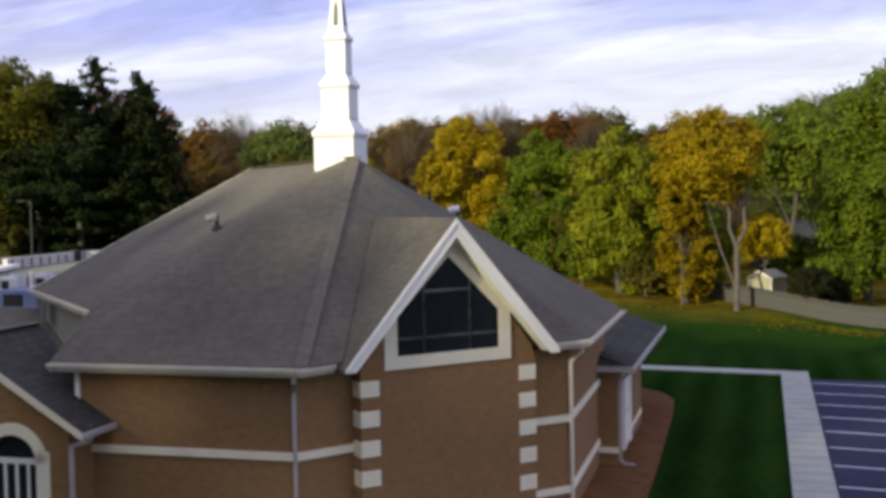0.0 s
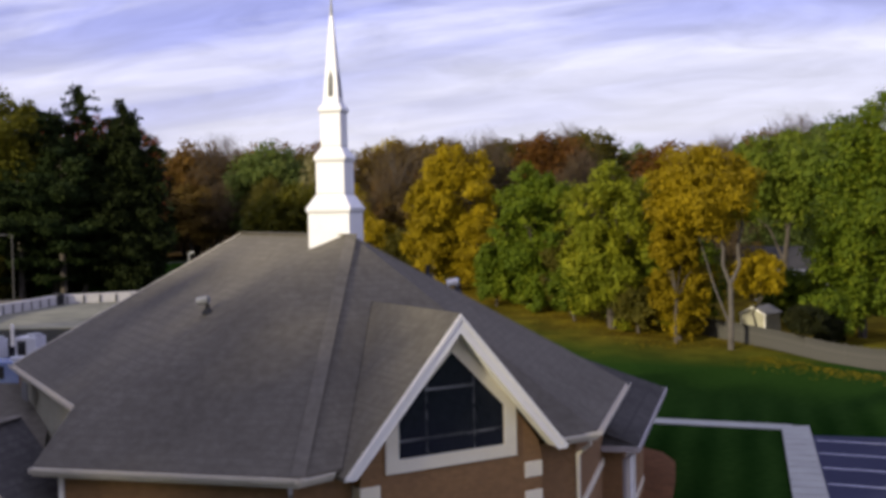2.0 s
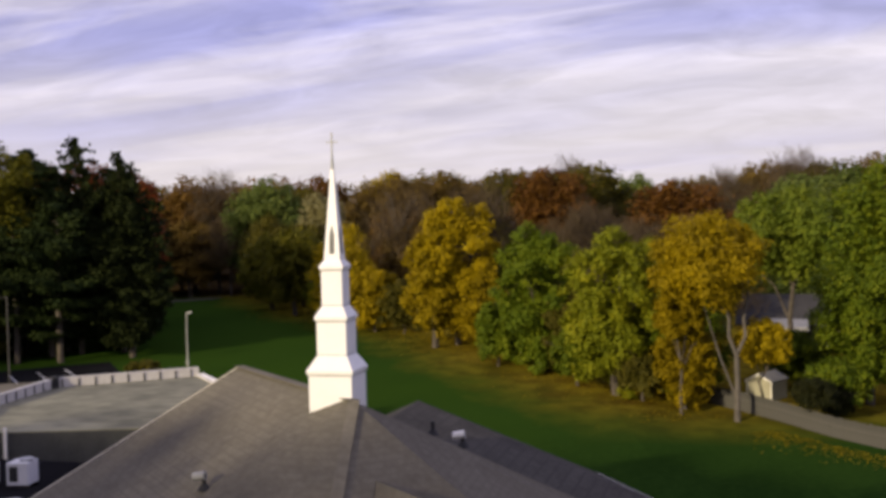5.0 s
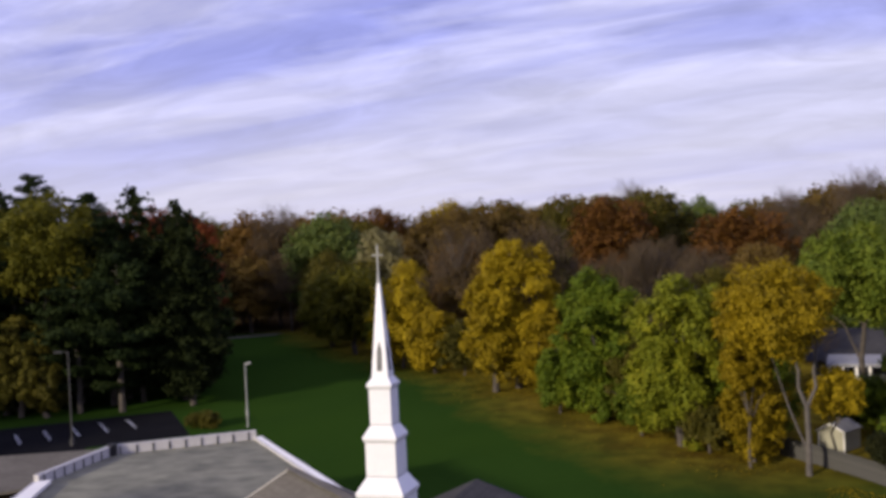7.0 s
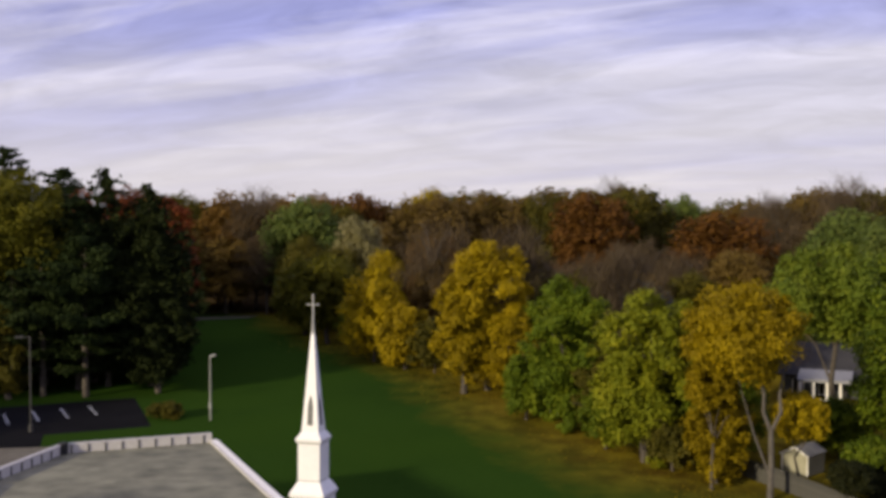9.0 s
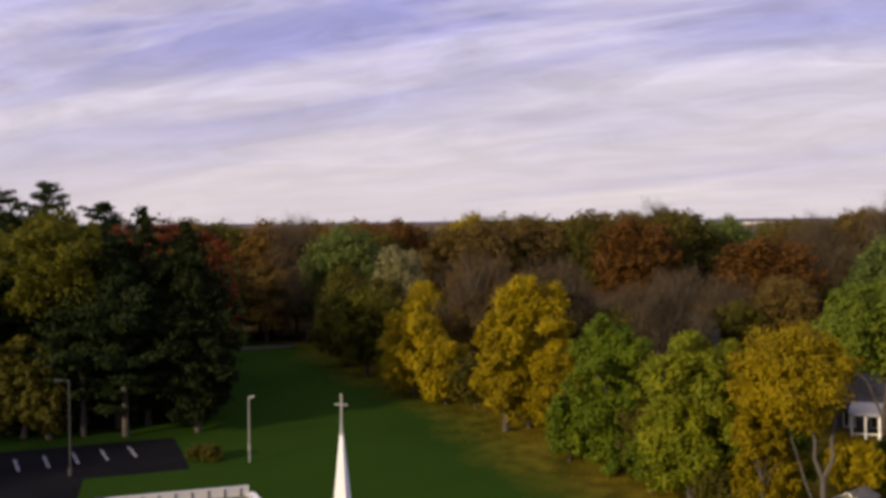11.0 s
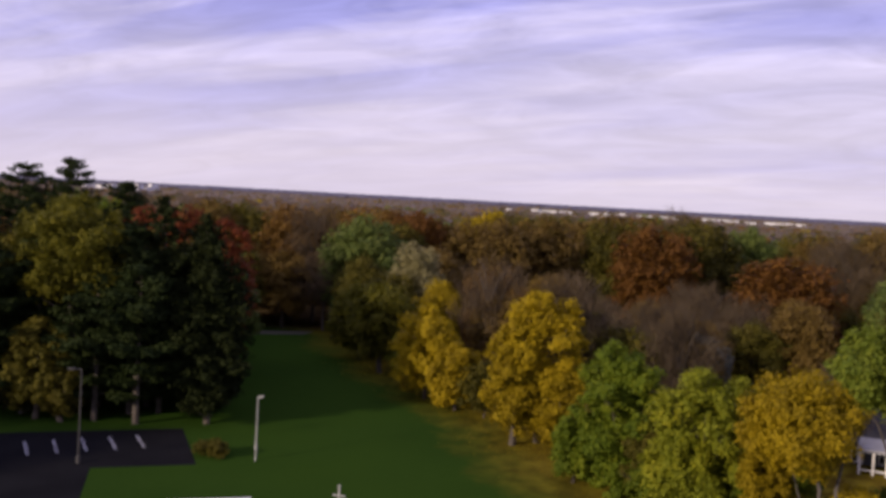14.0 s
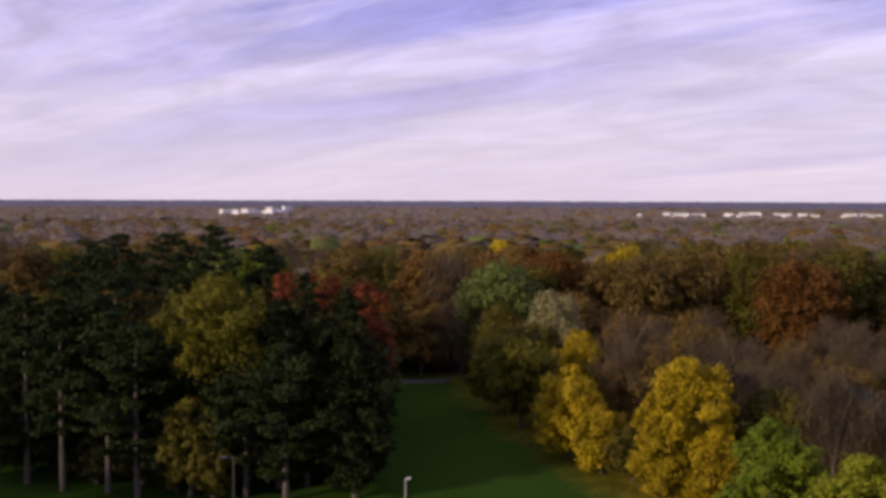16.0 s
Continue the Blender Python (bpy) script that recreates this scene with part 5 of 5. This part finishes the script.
NAMED = [('rust', 19.75, 186, 19.6, 1.05), ('rust', 36.0, 166.8, 16.5, 1.35), ('sage', -25.6, 184.0, 19.0, 1.1), ('pale', -14.9, 164.0, 16.3, 0.75), ('yellow', -7.3, 208.2, 20.6, 0.85), ('orange', -39.4, 194.4, 20.3, 1.1), ('rust', -18.8, 199.5, 20.2, 0.9), ('twig', 24.5, 160.0, 12.0, 1.2), ('twig', 27.5, 152.0, 10.5, 1.2), ('sage', 53.4, 165.3, 16.5, 1.2), ('orange', -27.5, 200.7, 20.0, 1), ('green', -52.4, 180.9, 17.3, 1.0), ('twig', 25.1, 206.7, 20.7, 1.1), ('brown', 67.2, 215.6, 18.1, 1.2), ('brown', 20.7, 144.6, 9.5, 1.4), ('olive', 28.5, 148.6, 9.0, 1.3), ('twig', 11.1, 139.0, 11.0, 1.3), ('brown', 4.0, 152.5, 13.0, 1.2), ('orange', -3.9, 160.8, 13.5, 1.0), ('olive', -17.8, 161.5, 12.2, 1.0), ('olive', -23.0, 169.7, 11.3, 1.1), ('yellow', -10.9, 154.9, 11.8, 0.8), ('twig', -31.6, 184.3, 12.9, 1.2), ('brown', -38.5, 185.9, 12.5, 1.3), ('brown', -45.4, 187.4, 13.8, 1.2), ('sage', 40.4, 132.7, 13.3, 1.0)]
rng_w = np.random.default_rng(5)
spots = []
for tone, x, y, h, w in NAMED:
    plant(tone, x, y, h, w, rng_w.uniform(0, 360))
    spots.append((x, y))
conifer(32.4, 205, 18.6, 2.0, "tall narrow dark conifer in the woods", 77, 3500, 0.4)


def in_field(x, y):
    """The open lawn between the pines and the eastern row."""
    right = 20 - 0.53 * (y - 84) if y < 113 else 2.5 - 0.53 * (y - 113)
    left = -28.5 - 0.24 * (y - 115)
    if y < 181 and left - 2 < x < right + 4:
        return True
    return y < 126 and -110 < x < right + 8


mix_edge = ["twig"] * 5 + ["brown"] * 6 + ["olive"] * 4 + ["orange"]
mix_near = ["twig"] * 9 + ["brown"] * 10 + ["orange"] * 2 + ["olive"] * 6 + ["rust", "sage", "green"]
tries = 0
made = 0
while made < 215 and tries < 30000:
    tries += 1
    y = 118 + 127 * rng_w.uniform() ** 0.75
    x = rng_w.uniform(-0.85, 0.62) * y
    if in_field(x, y) or (x > 20 and y < 122) or any((x - a) ** 2 + (y - b) ** 2 < 5.0**2 for a, b in spots):
        continue
    if x < -27 and y < 141 and x > -72:
        continue
    spots.append((x, y))
    edge = y < 190
    kinds = mix_edge if edge else mix_near
    plant(kinds[rng_w.integers(len(kinds))], x, y, (rng_w.uniform(8.0, 11.5) if x > -12 else rng_w.uniform(12.0, 16.0)) if edge else rng_w.uniform(17.4, 20.8), rng_w.uniform(0.85, 1.25), rng_w.uniform(0, 360))
    made += 1


# woods to the horizon, uncountable
def far_woods(name, r0, r1, n, around, rings, seed, shares, tufts=0, size=0.5, wide=(5.2, 8.6)):
    """Lumpy crowns, each its own uneven dome, with loose leaf tufts on the nearer ones."""
    rng = np.random.default_rng(seed)
    tones = list(shares)
    share = np.array([shares[t] for t in tones])
    ang = rng.uniform(radians(-52), radians(42), n)
    rad = np.sqrt(rng.uniform(r0**2, r1**2, n))
    px, py = rad * np.sin(ang), rad * np.cos(ang)
    h = rng.uniform(14.0, 17.0, n) * (1 + 0.06 * np.sin(px / 60) * np.sin(py / 90))
    w = rng.uniform(*wide, n)
    kind = rng.choice(len(tones), n, p=share / share.sum())
    th = np.linspace(0, 2 * math.pi, around, endpoint=False)[None, None, :] + rng.uniform(0, 6.28, (n, rings, 1))
    el = np.linspace(-0.55, 1.15, rings)[None, :, None]
    bump = rng.uniform(0.62, 1.18, (n, rings, around))
    ex = np.cos(el) * np.cos(th) * bump
    ey = np.cos(el) * np.sin(th) * bump
    ez = np.sin(el) * (0.8 + 0.2 * bump)
    g = np.stack([px[:, None, None] + ex * w[:, None, None], py[:, None, None] + ey * w[:, None, None], h[:, None, None] * 0.62 + ez * h[:, None, None] * 0.38 + 2.0], 3)
    top = np.stack([px + rng.normal(size=n) * 1.2, py + rng.normal(size=n) * 1.2, h + 1.7], 1)
    per = rings * around + 1
    vs = np.concatenate([g.reshape(n, -1, 3), top[:, None]], 1).reshape(-1, 3)
    quad, cap_t = [], []
    for r in range(rings - 1):
        for k in range(around):
            quad.append((r * around + k, r * around + (k + 1) % around, (r + 1) * around + (k + 1) % around, (r + 1) * around + k))
    for k in range(around):
        cap_t.append(((rings - 1) * around + k, (rings - 1) * around + (k + 1) % around, per - 1))
    base = np.arange(n)[:, None, None] * per
    q = (np.array(quad)[None] + base).reshape(-1, 4).tolist()
    c = (np.array(cap_t)[None] + base).reshape(-1, 3).tolist()
    slot = np.concatenate([np.repeat(kind, len(quad)), np.repeat(kind, len(cap_t))])
    if tufts:
        pick = np.repeat(np.arange(n), tufts)
        d = rng.normal(size=(n * tufts, 3))
        d /= np.linalg.norm(d, axis=1)[:, None]
        d[:, 2] = np.abs(d[:, 2]) * 1.1 - 0.3
        pos = np.stack([px[pick] + d[:, 0] * w[pick], py[pick] + d[:, 1] * w[pick], h[pick] * 0.62 + 2 + d[:, 2] * h[pick] * 0.40], 1)
        nrm = d + rng.normal(size=d.shape) * 0.3
        a = np.cross(nrm, rng.normal(size=d.shape))
        a /= np.linalg.norm(a, axis=1)[:, None]
        b = np.cross(nrm, a)
        b /= np.linalg.norm(b, axis=1)[:, None]
        sz = size * rng.uniform(0.6, 1.5, (len(d), 1))
        q += (np.arange(4 * len(d)).reshape(-1, 4) + len(vs)).tolist()
        vs = np.concatenate([vs, np.stack([pos - a * sz, pos - b * sz * 0.8, pos + a * sz, pos + b * sz * 0.8], 1).reshape(-1, 3)])
        slot = np.concatenate([slot[: len(quad) * n], kind[pick], slot[len(quad) * n:]])
    me = bpy.data.meshes.new(name)
    me.from_pydata(vs.tolist(), [], q + c)
    for t in tones:
        me.materials.append(LEAF[t])
    me.polygons.foreach_set("material_index", slot.astype(np.int32))
    me.polygons.foreach_set("use_smooth", np.ones(len(me.polygons), dtype=bool))
    me.update()
    return tagged(new(name, me), "endless brown and rust autumn woods reaching the horizon", "woods", kind="stuff")


NEAR_MIX = {"brown": 0.34, "bare": 0.24, "olive": 0.18, "orange": 0.11, "rust": 0.05, "sage": 0.04, "yellow": 0.02, "green": 0.02}
far_woods("woods", 238, 400, 560, 9, 5, 5, NEAR_MIX, 330, 0.46)


def canopy(name, r0, r1, cell, step, seed, shares, tufts=0, size=0.5, relief=3.2):
    """An unbroken roof of rounded crowns, one to each cell of an uneven grid, with loose tufts on it."""
    rng = np.random.default_rng(seed)
    tones = list(shares)
    share = np.array([shares[t] for t in tones])
    half = int(r1 / cell) + 3
    jit = rng.uniform(0.05, 0.95, (2 * half, 2 * half, 2))
    high = rng.uniform(13.6, 17.4, (2 * half, 2 * half))
    kind = rng.choice(len(tones), (2 * half, 2 * half), p=share / share.sum())
    nr, na = int((r1 - r0) / step), int(1.64 * (r0 + r1) / 2 / step)
    rad = np.linspace(r0, r1, nr)[:, None] + rng.uniform(-0.3, 0.3, (nr, na)) * step
    ang = np.linspace(radians(-52), radians(42), na)[None, :] + rng.uniform(-0.3, 0.3, (nr, na)) * step / r0 * 0.6
    x, y = rad * np.sin(ang), rad * np.cos(ang)
    ci, cj = np.floor(x / cell).astype(int) + half, np.floor(y / cell).astype(int) + half
    best, who = np.full(x.shape, -99.0), np.zeros(x.shape, int)
    for di in (-1, 0, 1):
        for dj in (-1, 0, 1):
            a, b = np.clip(ci + di, 0, 2 * half - 1), np.clip(cj + dj, 0, 2 * half - 1)
            d2 = (x - (a - half + jit[a, b, 0]) * cell) ** 2 + (y - (b - half + jit[a, b, 1]) * cell) ** 2
            z = high[a, b] - relief * d2 / (0.6 * cell) ** 2
            near = z > best
            best, who = np.where(near, z, best), np.where(near, kind[a, b], who)
    z = np.maximum(best, 9.0) + rng.normal(size=x.shape) * 0.28
    vs = np.stack([x, y, z], 2).reshape(-1, 3)
    k = np.arange(nr * na).reshape(nr, na)
    fs = np.stack([k[:-1, :-1], k[1:, :-1], k[1:, 1:], k[:-1, 1:]], 2).reshape(-1, 4)
    slot = who[:-1, :-1].reshape(-1)
    if tufts:
        pick = rng.integers(0, len(vs), tufts)
        nrm = rng.normal(size=(tufts, 3)) * 0.7 + np.array((-0.3, -0.5, 0.5))
        a = np.cross(nrm, rng.normal(size=(tufts, 3)))
        a /= np.linalg.norm(a, axis=1)[:, None]
        b = np.cross(nrm, a)
        b /= np.linalg.norm(b, axis=1)[:, None]
        sz = size * rng.uniform(0.5, 1.5, (tufts, 1))
        pos = vs[pick] + rng.normal(size=(tufts, 3)) * np.array((1.2, 1.2, 0.45))
        fs = np.concatenate([fs, np.arange(4 * tufts).reshape(-1, 4) + len(vs)])
        vs = np.concatenate([vs, np.stack([pos - a * sz, pos - b * sz * 0.8, pos + a * sz, pos + b * sz * 0.8], 1).reshape(-1, 3)])
        slot = np.concatenate([slot, who.reshape(-1)[pick]])
    me = mesh_from(name, vs, fs, [LEAF[t] for t in tones])
    me.polygons.foreach_set("material_index", slot.astype(np.int32))
    me.polygons.foreach_set("use_smooth", np.ones(len(me.polygons), dtype=bool))
    me.update()
    return tagged(new(name, me), "unbroken autumn woods reaching the horizon, tinted for haze with distance", "woods", kind="stuff")


# the farther rings take leaf tones with haze in their colour
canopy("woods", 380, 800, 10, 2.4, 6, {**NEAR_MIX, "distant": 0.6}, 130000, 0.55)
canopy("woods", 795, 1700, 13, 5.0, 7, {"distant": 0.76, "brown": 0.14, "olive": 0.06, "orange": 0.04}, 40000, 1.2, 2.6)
# last ring before the horizon, coloured haze-blue
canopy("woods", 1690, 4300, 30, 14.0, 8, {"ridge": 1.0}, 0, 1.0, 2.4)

# ---------------------------------------------------------------- fence, shed, house
fence = thing("fence", "weathered grey-brown board fence at the lawn's edge", "fence")
fa, fb = Vector((18.6, 92.4, 0)), Vector((36.0, 59.9, 0))
n = int((fb - fa).length / 0.155)
fd = (fb - fa).normalized()
board = mesh_of("board", box(B(), -0.07, -0.012, 0.03, 0.07, 0.012, 1.42))
board.materials.append(FENCE)
rngf = random.Random(3)
turn_f = math.atan2(fd.y, fd.x)
for k in range(n):
    c = fa + fd * 0.155 * (k + 0.5)
    ob = new("board", board)
    ob.parent = fence
    ob.matrix_basis = pose(c.x, c.y, rise(c.x, c.y) + rngf.uniform(-0.05, 0.02) - 0.05 * math.sin(k * 0.07), 0, rngf.uniform(-0.6, 0.6), math.degrees(turn_f))
for k in range(int((fb - fa).length / 2.4) + 1):
    c = fa + fd * 2.4 * k + Vector((0.09 * -fd.y, 0.09 * fd.x, 0))
    part("post", box(B(), c.x - 0.05, c.y - 0.05, rise(c.x, c.y) - 0.1, c.x + 0.05, c.y + 0.05, rise(c.x, c.y) + 1.40), FENCE, fence)
for z in (0.32, 1.12):
    off = Vector((0.03 * -fd.y, 0.03 * fd.x, 0))
    for k in range(int((fb - fa).length / 2.4)):
        p, q = fa + off + fd * 2.4 * k, fa + off + fd * 2.4 * (k + 1)
        p.z, q.z = rise(p.x, p.y) + z, rise(q.x, q.y) + z
        part("rail", beam(B(), p, q, 0.04, 0.09), FENCE, fence)

shed = thing("shed", "small pale yellow garden shed with white trim", "shed", pose(24.4, 88.6, rise(24.4, 88.6), 0, 0, -42))
part("wall", box(B(), -0.98, 0, 0, 0.98, 2.7, 1.5), SIDING, shed)
part("wall", slab(B(), [(-0.98, 0, 1.5), (0.98, 0, 1.5), (0, 0, 1.98)], 2.7, (0, 1, 0)), SIDING, shed)
for s in (-1, 1):
    part("roof", slab(B(), [(0, -0.12, 2.08), (0, 2.82, 2.08), (s * 1.12, 2.82, 1.5), (s * 1.12, -0.12, 1.5)], 0.05), ROOF_SHED, shed, "weathered grey roof panel")
    part("rake_board", slab(B(), [(0, -0.14, 2.09), (s * 1.14, -0.14, 1.5), (s * 1.14, -0.14, 1.4), (0, -0.14, 1.98)], 0.03, (0, 1, 0)), TRIM, shed)
    part("corner_board", box(B(), s * 0.98 - 0.04, -0.02, 0, s * 0.98 + 0.04, 0.03, 1.48), TRIM, shed)

house = thing("house", "low house with dark roof and white porch behind trees", "house", pose(40.2, 123.1, -0.1, 0, 0, -20))
part("wall", box(B(), -7, 0, 0, 8, 8, 3.0), SIDING_GREY, house)
for x in (-5.6, -3.0, 1.2, 4.8):
    hw = part("window", box(B(), x - 0.5, -0.03, 0.9, x + 0.5, 0.02, 2.2), GLASS, house, "dark window with white frame")
    for dx in (-0.54, 0.0, 0.54):
        part("frame", box(B(), x + dx - 0.04, -0.06, 0.86, x + dx + 0.04, -0.02, 2.24), TRIM, hw)
    part("sill", box(B(), x - 0.6, -0.1, 0.8, x + 0.6, -0.02, 0.87), TRIM, hw)
hd = part("door", box(B(), -1.3, -0.05, 0.1, -0.3, 0.02, 2.15), ROOF_DARK, house, "dark front door")
part("door_frame", box(B(), -1.4, -0.07, 2.16, -0.2, -0.01, 2.28), TRIM, hd)
part("roof", slab(B(), [(-7.8, -1, 2.9), (8.8, -1, 2.9), (8.8, 4, 5.8), (-7.8, 4, 5.8)], 0.15), ROOF_DARK, house)
part("roof", slab(B(), [(-7.8, 4, 5.8), (8.8, 4, 5.8), (8.8, 9, 2.9), (-7.8, 9, 2.9)], 0.15), ROOF_DARK, house)
part("porch_roof", slab(B(), [(-5.4, -4.25, 2.95), (-0.2, -4.25, 2.95), (-0.2, -0.6, 3.5), (-5.4, -0.6, 3.5)], 0.12), SIDING_PALE, house, "pale grey porch roof")
part("porch_fascia", box(B(), -5.35, -4.3, 2.66, -0.25, -4.24, 2.9), SIDING_PALE, house)
for k in range(1, 5):
    part("porch_post", box(B(), -6.45 + 1.27 * k, -4.2, 0, -6.25 + 1.27 * k, -4.0, 2.72), TRIM, house)
part("porch_rail", box(B(), -5.1, -4.14, 0.85, -1.2, -4.06, 0.97), TRIM, house)
part("porch_floor", box(B(), -5.4, -4.3, -0.25, -0.2, 0, 0.05), SIDING_PALE, house)

# ---------------------------------------------------------------- lamp posts, pole
def lamp_post(x, y, h, turn):
    t = thing("street_lamp", "dark bronze car park lamp on a tall post", "street lamp", pose(x, y, rise(x, y), 0, 0, turn), "car park lamps")
    part("post", tube(B(), [(0, 0, 0.5), (0, 0, h)], [0.065, 0.05], 8), POLE_DARK, t)
    part("base", tube(B(), [(0, 0, 0), (0, 0, 0.6)], 0.18, 12), POLE_DARK, t)
    part("arm", beam(B(), (0, 0, h - 0.05), (-0.6, 0, h - 0.02), 0.06, 0.06), POLE_DARK, t)
    part("lamp_head", box(B(), -1.15, -0.17, h - 0.1, -0.5, 0.17, h + 0.04, 0.02), POLE_DARK, t)


lamp_post(-35.9, 99.7, 8.0, 10)
pole = thing("pole", "pale grey metal pole on the lawn", "pole", pose(-21.6, 103.2, rise(-21.6, 103.2)))
pp = part("post", tube(B(), [(0, 0, 0), (0, 0, 5.6)], [0.075, 0.05], 10), POLE, pole)
part("collar", tube(B(), [(0, 0, 1.0), (0, 0, 1.5)], 0.12, 10), POLE, pp)
part("lamp_head", tube(B(), [(0, 0, 5.5), (0.45, 0, 5.65)], [0.07, 0.11], 8), POLE, pp)


# far white town on the horizon
rng_t = np.random.default_rng(9)
for k in range(44):
    if k < 12:
        x, y = rng_t.uniform(-398, -348), 1000 + rng_t.uniform(-30, 30)
        h, w = rng_t.uniform(15.0, 17.0) + (2.6 if k < 3 else 0), rng_t.uniform(2.5, 6.5)
    else:
        x, y = rng_t.uniform(-34, 225), 1010 + rng_t.uniform(-60, 60)
        h, w = rng_t.uniform(14.3, 15.6), rng_t.uniform(3, 11)
    b = thing("far_building", "distant white building above the woods", "building", pose(x, y, 2.4, 0, 0, rng_t.uniform(-10, 10)), "far town")
    part("wall", box(B(), -w / 2, -10, 0, w / 2, 10, h), SIDING_WHITE, b)
    part("roof", box(B(), -w / 2 - 0.3, -10.3, h, w / 2 + 0.3, 10.3, h + 0.5), CONCRETE, b)

# small things on the lawn
ub = thing("utility_box", "white utility box on the lawn by the trees", "utility box", pose(8.0, 103.6, rise(8.0, 103.6), 0, 0, 20))
uc = part("casing", box(B(), -0.35, -0.25, 0.08, 0.35, 0.25, 1.25, 0.03), SIDING_WHITE, ub)
part("door", box(B(), -0.3, -0.262, 0.15, 0.3, -0.25, 1.18), TRIM, uc)
part("plinth", box(B(), -0.45, -0.35, 0, 0.45, 0.35, 0.1), CONCRETE, ub)
broadleaf(-25.6, 103.9, 1.4, 1.5, "olive", "low bare brown shrub on the lawn", 171, 0.0, 2500, 0.14, 0.04, clumps=14, name="shrub", limbs=4)


# fallen leaves along the foot of the row and the fence, uncountable
def fallen_leaves(n, size, seed):
    rng = np.random.default_rng(seed)
    u = rng.uniform(0, 1, n)
    by_fence = rng.uniform(0, 1, n) < 0.22
    along = np.where(by_fence, 10 * u, 12 + 78 * u)
    px = np.where(by_fence, 23.0 + 1.05 * along, 23.0 - 0.50 * (along - 8))
    py = np.where(by_fence, 80.5 - 1.95 * along, 80.5 + 0.92 * (along - 8))
    off = np.abs(rng.normal(size=n)) * np.where(by_fence, 1.7, 3.2)
    px, py = px - off * 0.9, py - off * 0.42
    vs = []
    for x, y, a, s, tip in zip(px, py, rng.uniform(0, 6.28, n), size * rng.uniform(0.6, 1.4, n), rng.uniform(0.2, 0.8, n)):
        z = rise(x, y) + 0.03
        c, d = s * math.cos(a), s * math.sin(a)
        vs += [(x - c, y - d, z), (x + d * 0.6, y - c * 0.6, z + s * tip * 0.5), (x + c, y + d, z + s * tip), (x - d * 0.6, y + c * 0.6, z + s * tip * 0.6)]
    me = mesh_from("fallen_leaves", np.array(vs), np.arange(4 * n).reshape(-1, 4), LEAF["gold"])
    tagged(new("fallen_leaves", me), "yellow fallen leaves strewn along the lawn's edge", "leaves", kind="stuff")


fallen_leaves(6500, 0.10, 12)
